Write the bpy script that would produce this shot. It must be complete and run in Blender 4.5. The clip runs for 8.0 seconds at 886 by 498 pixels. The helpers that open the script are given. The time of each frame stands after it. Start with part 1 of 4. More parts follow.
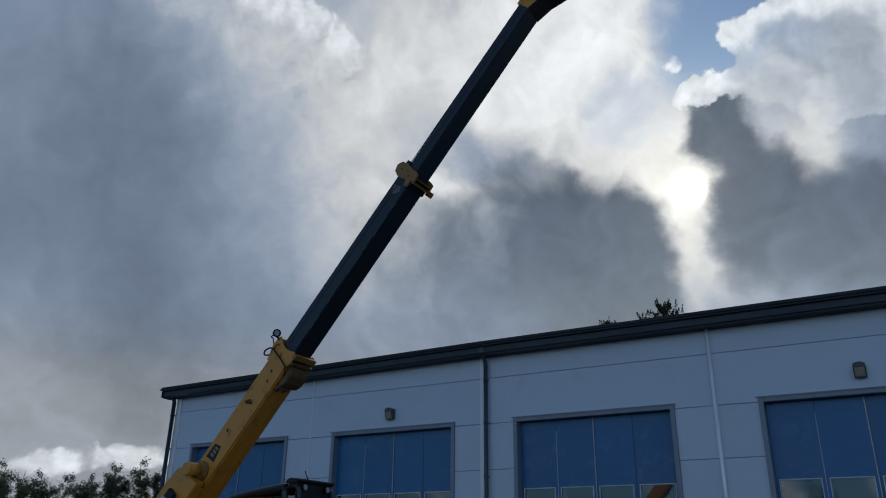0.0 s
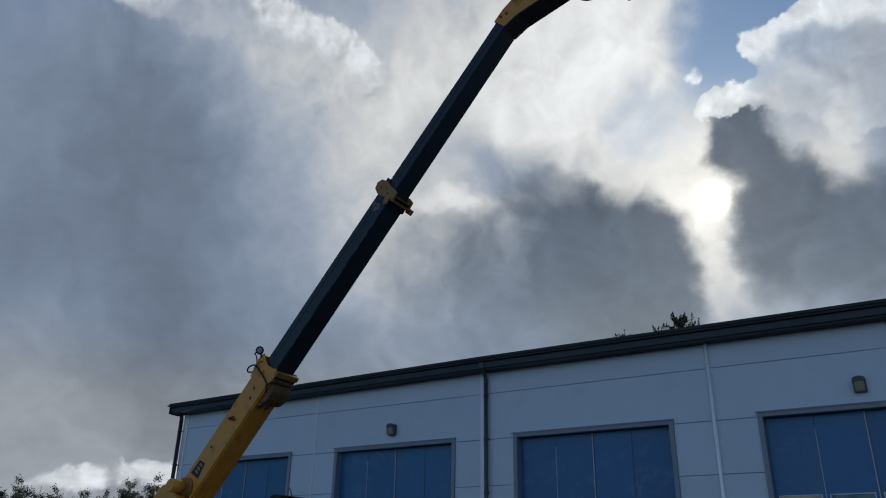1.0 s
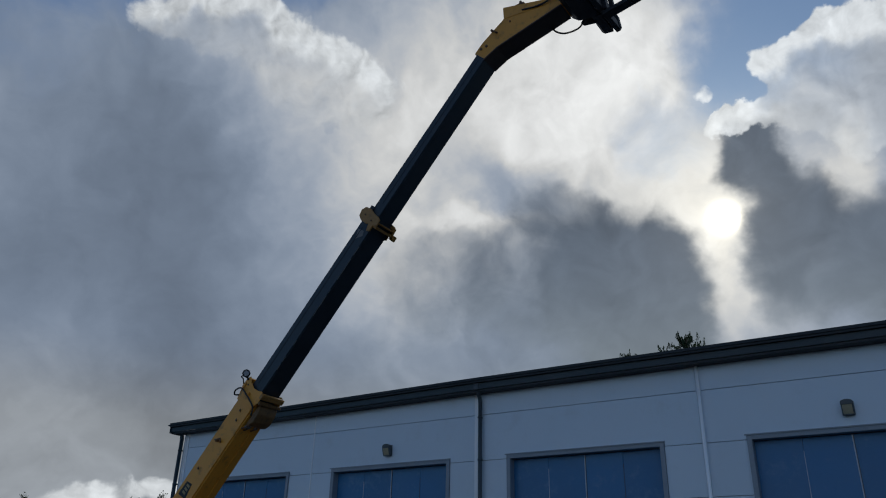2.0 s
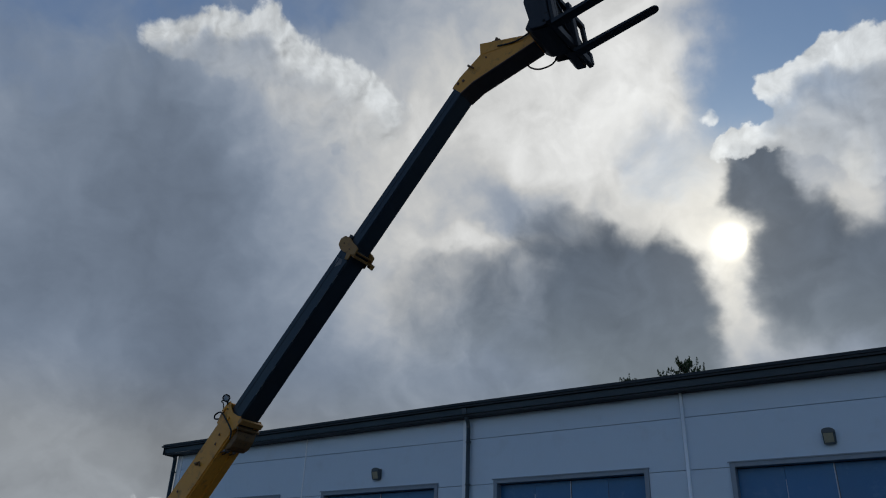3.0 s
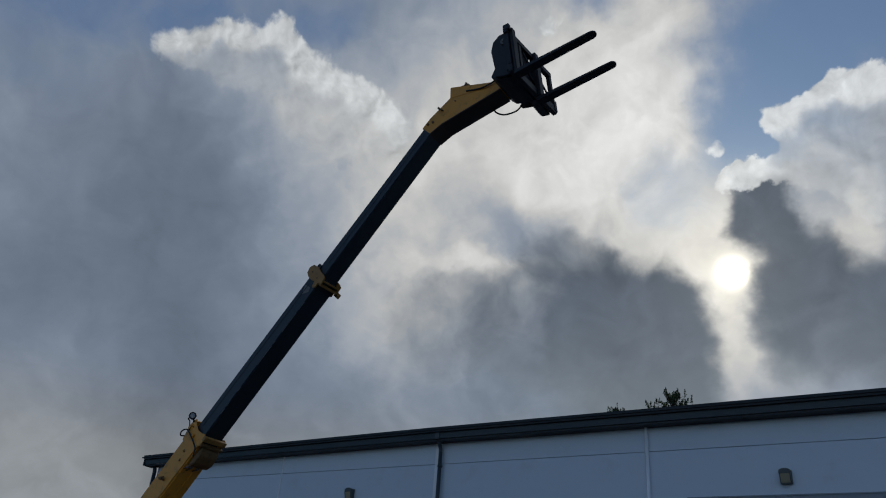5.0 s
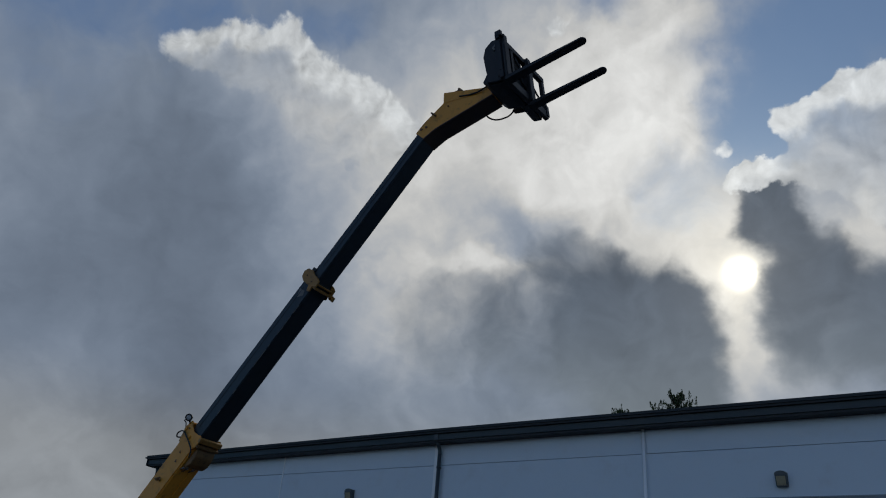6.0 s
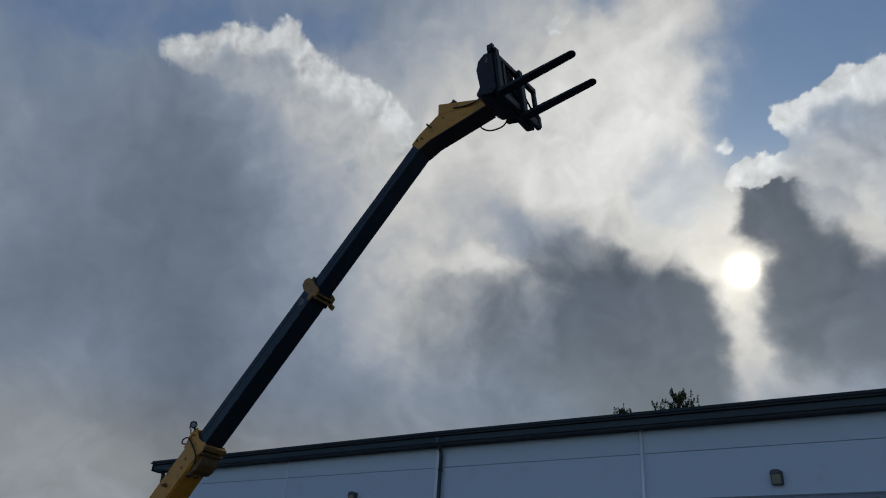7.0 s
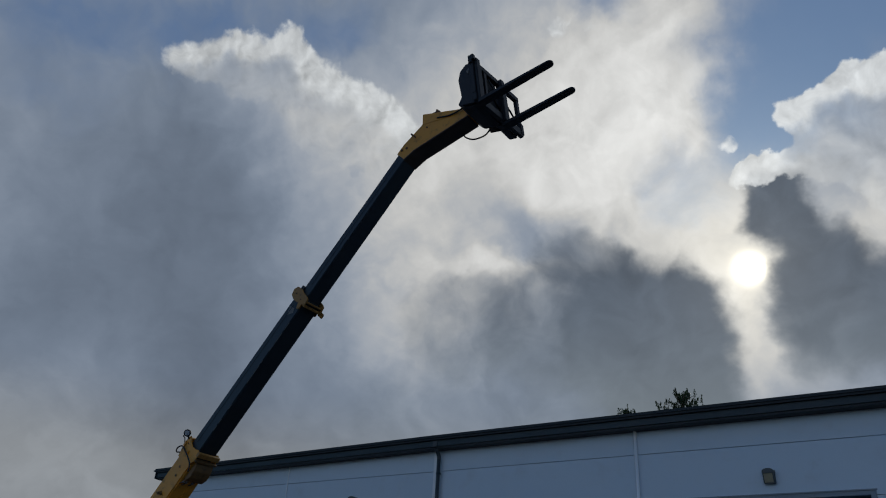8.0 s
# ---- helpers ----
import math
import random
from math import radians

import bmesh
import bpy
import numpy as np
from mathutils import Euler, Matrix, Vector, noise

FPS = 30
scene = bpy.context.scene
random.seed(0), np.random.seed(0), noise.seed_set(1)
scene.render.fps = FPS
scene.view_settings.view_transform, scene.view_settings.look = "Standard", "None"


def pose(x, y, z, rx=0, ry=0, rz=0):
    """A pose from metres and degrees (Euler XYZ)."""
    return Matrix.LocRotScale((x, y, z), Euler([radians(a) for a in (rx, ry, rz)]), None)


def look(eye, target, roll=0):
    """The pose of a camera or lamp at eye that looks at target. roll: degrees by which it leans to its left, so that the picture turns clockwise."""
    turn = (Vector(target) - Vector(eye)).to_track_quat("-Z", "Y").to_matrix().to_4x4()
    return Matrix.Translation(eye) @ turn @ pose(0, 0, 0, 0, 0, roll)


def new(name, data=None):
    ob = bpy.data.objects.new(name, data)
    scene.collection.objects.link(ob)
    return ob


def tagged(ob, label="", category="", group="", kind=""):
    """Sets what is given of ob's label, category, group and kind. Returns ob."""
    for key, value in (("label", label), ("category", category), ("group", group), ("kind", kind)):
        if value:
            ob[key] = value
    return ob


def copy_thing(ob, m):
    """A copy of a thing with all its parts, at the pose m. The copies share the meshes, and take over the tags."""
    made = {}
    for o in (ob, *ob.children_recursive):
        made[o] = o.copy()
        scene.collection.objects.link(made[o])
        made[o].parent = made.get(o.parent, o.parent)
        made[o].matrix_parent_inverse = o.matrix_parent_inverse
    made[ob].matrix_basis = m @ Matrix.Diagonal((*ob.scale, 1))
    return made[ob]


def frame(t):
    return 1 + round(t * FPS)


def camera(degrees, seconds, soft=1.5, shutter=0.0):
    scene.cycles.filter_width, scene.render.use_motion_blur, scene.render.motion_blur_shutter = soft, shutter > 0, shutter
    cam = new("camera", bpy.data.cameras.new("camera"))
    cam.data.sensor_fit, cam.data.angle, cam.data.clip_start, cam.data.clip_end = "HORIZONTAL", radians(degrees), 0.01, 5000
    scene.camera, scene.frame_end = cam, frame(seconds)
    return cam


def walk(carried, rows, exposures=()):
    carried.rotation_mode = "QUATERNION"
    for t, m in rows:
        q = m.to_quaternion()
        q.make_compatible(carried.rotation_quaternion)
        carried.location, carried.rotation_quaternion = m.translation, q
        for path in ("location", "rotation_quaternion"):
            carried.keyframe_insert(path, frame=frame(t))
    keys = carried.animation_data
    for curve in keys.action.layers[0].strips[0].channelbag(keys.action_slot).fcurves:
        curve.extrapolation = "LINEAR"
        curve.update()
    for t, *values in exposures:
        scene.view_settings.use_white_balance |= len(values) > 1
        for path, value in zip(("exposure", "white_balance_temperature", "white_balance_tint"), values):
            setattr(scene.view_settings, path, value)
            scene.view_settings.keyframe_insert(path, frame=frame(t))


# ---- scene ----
cam = camera(60.2, 8.0, soft=1.1)
PATH = [
    (0, (7.166, -15.474, 1.633), (2.517, -7.482, 5.443), 0.89),
    (0.5, (7.374, -15.386, 1.640), (2.585, -7.516, 5.528), 1.09),
    (1, (7.629, -15.272, 1.647), (2.778, -7.484, 5.624), 1.09),
    (1.5, (7.845, -15.292, 1.652), (2.952, -7.581, 5.726), 1.25),
    (3, (8.498, -15.308, 1.658), (3.577, -7.817, 6.093), 2.15),
    (3.5, (8.722, -15.372, 1.668), (3.840, -7.914, 6.201), 2.88),
    (4, (8.949, -15.379, 1.679), (4.099, -7.942, 6.279), 3.69),
    (4.5, (9.068, -15.453, 1.651), (4.222, -8.041, 6.297), 4.32),
    (6, (9.395, -15.442, 1.663), (4.425, -8.120, 6.321), 5.01),
    (6.5, (9.474, -15.513, 1.661), (4.498, -8.197, 6.321), 4.68),
    (7, (9.600, -15.628, 1.644), (4.612, -8.323, 6.308), 4.36),
    (7.5, (9.750, -15.645, 1.642), (4.746, -8.358, 6.317), 3.94),
    (8, (9.927, -15.637, 1.632), (4.888, -8.387, 6.326), 3.63),
]
EXPOSURES = [(0.0, 0.08, 6200, 10), (1.5, 0.03, 6300, 10), (3.0, -0.06, 6400, 10), (4.5, -0.14, 6450, 10), (8.0, -0.14, 6450, 10)]
walk(cam, [(t, look(eye, target, roll)) for t, eye, target, roll in PATH], EXPOSURES)

# ---- sky and sun ----
SUN_WAY = Vector((-0.161, 0.886, 0.436)).normalized()

# Cloud masses of the sky: azimuth (east of north, times 0.89), height, two radii and turn in degrees, weight.
LIT = [(-17.7, 36.8, 13.6, 12.3, -7, 0.42), (-14.4, 40.5, 5.7, 7.2, -8, 0.14), (-25.7, 32.8, 9.5, 6.7, -1, 0.12), (-34.2, 29.1, 8.6, 8.0, 5, 0.13), (-38.6, 35.2, 8.4, 4.6, -21, 0.14), (-10.7, 25.3, 4.3, 5.9, -6, 0.16), (-10.5, 21.8, 2.1, 4.3, -4, 0.22), (-7.0, 18.1, 4.7, 2.6, -4, 0.10), (-1.0, 27.1, 2.4, 3.3, -11, 0.36), (-31.6, 21.3, 4.8, 5.8, 5, 0.12), (-34.3, 43.2, 7.0, 3.6, 4, 0.06), (-50.1, 5.5, 8.3, 2.0, 8, 0.06), (-36.1, 24.6, 4.5, 5.0, 7, 0.07), (-53.4, 11.0, 6.4, 4.6, 11, 0.06), (-43.6, 37.0, 6.3, 2.4, -7, 0.09), (-27.1, 27.4, 3.8, 0.9, -3, 0.20)]
DIM = [(-25.4, 30.2, 5.3, 2.3, -27, 0.32), (-33.4, 44.5, 9.6, 3.0, 3, 0.02), (-49.8, 29.3, 8.1, 7.2, 14, 0.08), (-51.1, 20.0, 6.9, 5.4, 13, 0.05), (-47.0, 14.5, 4.2, 4.5, 10, 0.08), (-36.4, 17.5, 5.0, 4.8, 7, 0.03), (-26.4, 45.7, 6.1, 1.5, -1, 0.03), (-57.8, 20.7, 3.9, 6.6, 18, 0.02), (-41.8, 24.5, 3.6, 4.9, 10, 0.03)]
BANK = [(-16.4, 21.6, 5.9, 5.5, -2, 0.95), (-14.6, 22.8, 3.0, 3.1, -3, 0.85), (-15.0, 18.0, 4.1, 5.0, -1, 0.95), (-22.8, 22.8, 5.5, 4.7, 1, 0.50), (-29.1, 22.8, 4.5, 3.8, 4, 0.42), (-20.2, 27.0, 3.8, 2.3, -24, 0.60), (-25.0, 15.3, 15.1, 5.1, 1, 0.30), (-6.9, 29.5, 2.6, 2.6, -9, 0.92), (-5.0, 25.7, 2.7, 3.0, -31, 0.75), (-4.2, 23.1, 3.9, 4.3, -25, 0.74), (-2.2, 20.6, 4.4, 3.6, -8, 0.35), (-6.6, 21.1, 1.8, 3.4, -5, 0.50), (0.5, 21.7, 3.4, 4.3, -10, 0.80)]
CLEAR = [(-2.1, 40.3, 6.9, 5.2, -17, 1.00), (-7.4, 37.2, 3.0, 4.1, -11, 0.85), (3.0, 41.0, 5.4, 3.1, -20, 0.90), (-56.5, 40.0, 15.6, 2.6, 16, 0.65), (-41.1, 42.6, 2.7, 2.4, 10, 0.50), (-13.6, 32.6, 3.0, 2.4, -6, 0.35), (-60.3, 34.1, 8.4, 2.9, 22, 0.30), (-7.2, 34.8, 2.7, 1.9, -10, 0.50), (-11.9, 31.9, 2.4, 2.8, -7, 0.30), (-18.4, 45.7, 2.9, 1.1, -5, 0.50)]
PUFF = [(-52.2, 38.3, 2.3, 1.7, 18, 0.78), (-48.7, 40.0, 1.8, 1.5, 16, 0.90), (-45.2, 40.8, 1.8, 1.6, 13, 0.90), (-46.4, 38.1, 4.0, 1.6, 4, 0.90), (-42.0, 38.3, 3.4, 2.1, -12, 0.90), (-39.4, 36.6, 3.8, 2.3, -14, 0.85), (-36.1, 36.7, 3.2, 2.1, -20, 0.80), (-41.5, 35.8, 4.0, 1.9, -18, 0.70), (-37.6, 34.6, 3.6, 1.9, -15, 0.60), (-47.6, 6.2, 3.0, 1.0, 8, 0.55), (-51.0, 5.3, 2.4, 0.9, 8, 0.50), (-44.9, 6.5, 2.3, 0.9, 7, 0.55), (-22.6, 44.2, 1.3, 0.9, -1, 0.40), (-19.4, 44.3, 1.9, 1.1, -4, 0.45)]
TOWER = [(0.9, 36.0, 2.0, 1.8, -16, 0.95), (-1.4, 36.3, 1.5, 1.9, -14, 0.95), (-3.7, 35.3, 2.0, 1.5, -13, 0.95), (-0.4, 33.8, 2.5, 2.8, -15, 0.90), (-3.5, 32.6, 2.2, 1.6, -12, 0.85), (-0.3, 30.4, 1.9, 2.8, -13, 0.80), (3.6, 34.8, 2.4, 2.5, -18, 0.90), (2.8, 31.5, 2.6, 3.0, -16, 0.90), (-6.6, 32.3, 1.6, 1.0, -10, 0.85), (-8.4, 32.2, 1.2, 0.9, -8, 0.80), (-9.3, 34.7, 1.0, 0.9, -8, 0.40)]


class Graph:
    """Short forms for shader nodes."""

    def __init__(self, tree):
        self.tree, self.nodes = tree, tree.nodes

    def put(self, socket, value):
        if isinstance(value, bpy.types.NodeSocket):
            self.tree.links.new(value, socket)
        elif value is not None:
            socket.default_value = value

    def node(self, kind, **settings):
        n = self.nodes.new(kind)
        for key, value in settings.items():
            setattr(n, key, value)
        return n

    def math(self, op, a, b=None, c=None, clamp=False):
        n = self.node("ShaderNodeMath", operation=op, use_clamp=clamp)
        for socket, value in zip(n.inputs, (a, b, c)):
            self.put(socket, value)
        return n.outputs[0]

    def vec(self, op, a, b=None):
        n = self.node("ShaderNodeVectorMath", operation=op)
        for socket, value in zip(n.inputs, (a, b)):
            self.put(socket, value)
        return n.outputs["Value" if op in ("LENGTH", "DOT_PRODUCT", "DISTANCE") else "Vector"]

    def ramp(self, value, a, b, lo=0.0, hi=1.0, smooth=True):
        n = self.node("ShaderNodeMapRange", interpolation_type="SMOOTHSTEP" if smooth else "LINEAR", clamp=True)
        for key, v in (("Value", value), ("From Min", a), ("From Max", b), ("To Min", lo), ("To Max", hi)):
            self.put(n.inputs[key], v)
        return n.outputs[0]

    def noise(self, vector, scale, detail=6.0, rough=0.55, colour=False, distortion=0.0):
        n = self.node("ShaderNodeTexNoise")
        for key, v in (("Vector", vector), ("Scale", scale), ("Detail", detail), ("Roughness", rough), ("Distortion", distortion)):
            self.put(n.inputs[key], v)
        return n.outputs["Color" if colour else "Fac"]

    def mix(self, fac, a, b, op="MIX"):
        n = self.node("ShaderNodeMix", data_type="RGBA", blend_type=op)
        self.put(n.inputs[0], fac)
        self.put(n.inputs[6], a if isinstance(a, bpy.types.NodeSocket) else (*a, 1.0))
        self.put(n.inputs[7], b if isinstance(b, bpy.types.NodeSocket) else (*b, 1.0))
        return n.outputs[2]

    def scaled(self, colour, value):
        n = self.node("ShaderNodeVectorMath", operation="SCALE")
        self.put(n.inputs[0], colour)
        self.put(n.inputs["Scale"], value)
        return n.outputs[0]


def build_sky():
    world = bpy.data.worlds.new("sky")
    scene.world = world
    world.use_nodes = True
    g = Graph(world.node_tree)
    g.nodes.clear()
    way = g.node("ShaderNodeTexCoord").outputs["Generated"]
    part3 = g.node("ShaderNodeSeparateXYZ")
    g.put(part3.inputs[0], way)
    azim = g.math("MULTIPLY", g.math("ARCTAN2", part3.outputs[0], part3.outputs[1]), math.degrees(0.89))
    elev = g.math("MULTIPLY", g.math("ARCSINE", part3.outputs[2]), math.degrees(1.0))
    flat = g.node("ShaderNodeCombineXYZ")
    g.put(flat.inputs[0], azim)
    g.put(flat.inputs[1], elev)
    spot = flat.outputs[0]
    half = (0.5, 0.5, 0.5)
    # slow drifts and finer billows push the outlines of the masses about
    big = g.vec("SUBTRACT", g.noise(spot, 0.09, 2.0, 0.5, True), half)
    mid = g.vec("SUBTRACT", g.noise(spot, 0.27, 4.0, 0.5, True), half)
    fine = g.vec("SUBTRACT", g.noise(spot, 0.75, 5.0, 0.5, True), half)
    calm = g.vec("ADD", spot, g.vec("ADD", g.scaled(big, 4.0), g.scaled(mid, 5.0)))
    firm = g.vec("ADD", spot, g.vec("ADD", g.scaled(mid, 2.8), g.scaled(fine, 0.9)))
    rough = g.vec("ADD", spot, g.vec("ADD", g.scaled(mid, 1.8), g.scaled(fine, 1.7)))

    def reach(row, where):
        a, e, ra, re, turn, weight = row
        c, d = math.cos(radians(turn)), math.sin(radians(turn))
        out = g.vec("SUBTRACT", where, (a, e, 0))
        along, across = g.vec("DOT_PRODUCT", out, (c / ra, d / ra, 0)), g.vec("DOT_PRODUCT", out, (-d / re, c / re, 0))
        return g.math("SQRT", g.math("MULTIPLY_ADD", along, along, g.math("MULTIPLY", across, across)))

    def masses(rows, where, soft):
        """Overlapping bodies of cloud, joined as covers are."""
        clear = None
        for row in rows:
            v = g.ramp(reach(row, where), 1 - soft, 1 + soft, 1.0 - row[5], 1.0)
            clear = v if clear is None else g.math("MULTIPLY", clear, v)
        return g.math("SUBTRACT", 1.0, clear)

    def field(rows, where):
        """Broad swells that add up."""
        total = None
        for row in rows:
            v = g.ramp(reach(row, where), 0.0, 1.75, row[5], 0.0)
            total = v if total is None else g.math("ADD", total, v)
        return total

    sun_spot = Vector((math.degrees(math.atan2(SUN_WAY.x, SUN_WAY.y)) * 0.89, math.degrees(math.asin(SUN_WAY.z)), 0))
    aside = g.vec("NORMALIZE", g.vec("SUBTRACT", tuple(sun_spot), spot))

    def billows(where):
        return g.noise(where, 0.2, 7.0, 0.5, distortion=0.35)

    def knobs(where):
        return g.noise(where, 0.5, 5.0, 0.48, distortion=0.3)

    # parts that face the sun are lighter than those behind them
    warped = g.vec("ADD", spot, g.scaled(mid, 2.5))
    body = billows(warped)
    relief = g.math("SUBTRACT", body, billows(g.vec("ADD", warped, g.scaled(aside, 0.8))))
    crags = g.math("SUBTRACT", knobs(warped), knobs(g.vec("ADD", warped, g.scaled(aside, 0.45))))
    lumps = g.math("SUBTRACT", body, 0.5)
    drawn = g.node("ShaderNodeMapping")
    g.put(drawn.inputs["Vector"], calm)
    drawn.inputs["Rotation"].default_value, drawn.inputs["Scale"].default_value = (0, 0, radians(35)), (0.09, 0.2, 1)
    wisp = g.math("SUBTRACT", g.noise(drawn.outputs[0], 1.0, 5.0, 0.48, distortion=0.3), 0.5)
    toward = g.vec("DOT_PRODUCT", way, tuple(SUN_WAY))
    angle = g.math("MULTIPLY", g.math("ARCCOSINE", toward), math.degrees(1.0))

    def shine(width, power):
        return g.math("POWER", 2.718, g.math("MULTIPLY", g.math("POWER", g.math("DIVIDE", angle, width), power), -1.0))

    halo, glow, disc = shine(19.0, 2.0), shine(4.6, 1.3), shine(0.84, 2.4)

    # blue air between the clouds
    air = g.node("ShaderNodeTexSky", sky_type="NISHITA", sun_disc=False)
    air.sun_elevation, air.sun_rotation = math.asin(SUN_WAY.z), math.atan2(SUN_WAY.x, SUN_WAY.y)
    blue = g.mix(1.0, g.scaled(air.outputs[0], 0.08), (0.46, 0.74, 1.04), "MULTIPLY")
    deep = g.mix(0.75, blue, (0.115, 0.185, 0.325))
    # sheet of cloud, lighter and darker in broad swells
    light = g.math("SUBTRACT", g.math("ADD", 0.262, field(LIT, calm)), field(DIM, calm))
    texture = g.math("ADD", g.math("MULTIPLY", lumps, 0.42), g.math("ADD", g.math("MULTIPLY", wisp, 0.28), g.math("MULTIPLY", relief, 0.42)))
    light = g.math("MULTIPLY", light, g.math("ADD", 1.0, g.math("MULTIPLY", texture, g.ramp(light, 0.12, 0.5, 0.7, 1.1))))
    tint = g.mix(g.ramp(light, 0.16, 0.62), (0.785, 0.98, 1.29), (1.0, 1.0, 0.975))
    tint = g.mix(g.ramp(elev, 17.0, 10.0), tint, (0.93, 1.0, 1.07))
    sheet = g.scaled(tint, light)
    gap = g.math("ADD", masses(CLEAR, calm, 0.85), g.math("ADD", g.math("MULTIPLY", lumps, -0.5), g.math("MULTIPLY", wisp, 0.35)))
    # the cloud breaks up away from the sun
    open_air = g.ramp(g.math("ADD", angle, g.math("MULTIPLY", lumps, 60.0)), 62.0, 95.0)
    colour = g.mix(open_air, g.mix(g.ramp(gap, 0.1, 0.95, 0.0, 0.95), sheet, deep), blue)
    # thick grey banks with firm tops
    banks = g.math("ADD", masses(BANK, firm, 0.36), g.math("ADD", g.math("MULTIPLY", lumps, 0.35), g.math("MULTIPLY", relief, -0.7)))
    thick = g.math("MULTIPLY", g.ramp(banks, 0.08, 0.92), g.math("SUBTRACT", 1.0, open_air))
    shade = g.math("ADD", g.ramp(elev, 26.0, 13.0, 0.135, 0.24, False), g.math("ADD", g.math("MULTIPLY", lumps, 0.06), g.math("MULTIPLY", relief, 0.09)))
    colour = g.mix(thick, colour, g.scaled(g.mix(g.ramp(elev, 26.0, 13.0), (0.81, 1.0, 1.27), (0.865, 1.01, 1.12)), shade))

    # sunlit heaps with crisp heads that fade into grey below
    def heap_at(rows, where):
        mass = masses(rows, where, 0.75)
        return g.math("MULTIPLY", g.ramp(mass, 0.05, 0.3), g.math("ADD", mass, g.math("ADD", g.math("MULTIPLY", lumps, 0.9), g.math("MULTIPLY", crags, 0.35))))

    for rows, down, most, firmness in ((PUFF, (0.5, 1.8, 0.0), 0.74, 0.64), (TOWER, (0.8, 1.8, 0.0), 0.62, 0.54)):
        heap = g.ramp(heap_at(rows, rough), 0.33, firmness)
        under = g.ramp(heap_at(rows, g.vec("ADD", rough, down)), 0.3, 1.05)
        heap_light = g.math("ADD", g.math("ADD", g.math("MULTIPLY_ADD", under, -0.16, 0.63), g.math("MULTIPLY", halo, 0.16)), g.math("ADD", g.math("MULTIPLY", crags, 0.8), g.math("MULTIPLY", relief, 0.8)))
        shown = g.math("MULTIPLY", heap, g.math("SUBTRACT", 0.95, g.math("MULTIPLY", under, most)))
        colour = g.mix(shown, colour, g.scaled((0.965, 1.0, 1.01), heap_light))
    # unseen white cloud over the open air, added to brighten the building's front
    far = g.math("MULTIPLY", g.ramp(lumps, -0.03, 0.10, 0.0, 0.9), g.ramp(angle, 100.0, 145.0))
    colour = g.mix(far, colour, g.scaled((0.97, 0.99, 1.02), g.math("ADD", 0.95, lumps)))
    # the sun behind thin cloud, dimmed where a bank stands before it
    sun_light = g.math("ADD", g.math("MULTIPLY", glow, g.math("SUBTRACT", 0.46, g.math("MULTIPLY", thick, 0.40))), g.math("MULTIPLY", disc, g.math("SUBTRACT", 4.0, g.math("MULTIPLY", thick, 3.9))))
    colour = g.vec("ADD", colour, g.scaled((1.0, 0.90, 0.67), sun_light))
    back = g.node("ShaderNodeBackground")
    g.put(back.inputs[0], colour)
    out = g.node("ShaderNodeOutputWorld")
    g.put(out.inputs[0], back.outputs[0])


build_sky()
sun = new("sun", bpy.data.lights.new("sun", "SUN"))
sun.data.energy, sun.data.angle, sun.data.color = 0.8, radians(12), (1.0, 0.94, 0.84)
sun.matrix_world = look((0, 0, 40), Vector((0, 0, 40)) - SUN_WAY)


# ---- materials ----
def material(name, base, rough=0.5, metal=0.0, spread=0.12, grain=30.0, stain=2.0, bump=0.15, dirt=None, dirt_amount=0.0, bump_scale=None, coat=0.0, by_object=0.0):
    """A painted, metal or mineral surface with fine grain, broad stains and some relief."""
    m = bpy.data.materials.new(name)
    m.use_nodes = True
    g = Graph(m.node_tree)
    bsdf = g.nodes["Principled BSDF"]
    where = g.node("ShaderNodeTexCoord").outputs["Object"]
    fine, broad = g.noise(where, grain, 8.0, 0.6), g.noise(where, stain, 5.0, 0.55)
    value = g.math("ADD", g.math("MULTIPLY", g.math("SUBTRACT", fine, 0.5), spread), g.math("MULTIPLY", g.math("SUBTRACT", broad, 0.5), spread * 1.6))
    value = g.math("ADD", value, 1.0)
    if by_object:
        pick = g.node("ShaderNodeObjectInfo").outputs["Random"]
        value = g.math("ADD", value, g.math("MULTIPLY", g.math("SUBTRACT", pick, 0.5), by_object))
    colour = g.scaled(g.mix(0.0, base, base), value)
    if dirt:
        spots = g.ramp(g.noise(where, stain * 2.3, 9.0, 0.68), 0.52, 0.72, 0.0, dirt_amount)
        colour = g.mix(spots, colour, dirt)
    g.put(bsdf.inputs["Base Color"], colour)
    g.put(bsdf.inputs["Roughness"], g.math("ADD", rough, g.math("MULTIPLY", g.math("SUBTRACT", broad, 0.5), 0.25), clamp=True))
    bsdf.inputs["Metallic"].default_value = metal
    bsdf.inputs["Coat Weight"].default_value = coat
    if bump:
        b = g.node("ShaderNodeBump")
        b.inputs["Strength"].default_value, b.inputs["Distance"].default_value = bump, 0.01
        g.put(b.inputs["Height"], g.noise(where, bump_scale or grain, 6.0, 0.6))
        g.put(bsdf.inputs["Normal"], b.outputs[0])
    return m


def glass(name, tint, rough=0.03):
    m = bpy.data.materials.new(name)
    m.use_nodes = True
    g = Graph(m.node_tree)
    bsdf = g.nodes["Principled BSDF"]
    bsdf.inputs["Base Color"].default_value = (*tint, 1)
    bsdf.inputs["Roughness"].default_value = rough
    bsdf.inputs["Transmission Weight"].default_value = 0.2
    bsdf.inputs["IOR"].default_value = 1.85
    return m


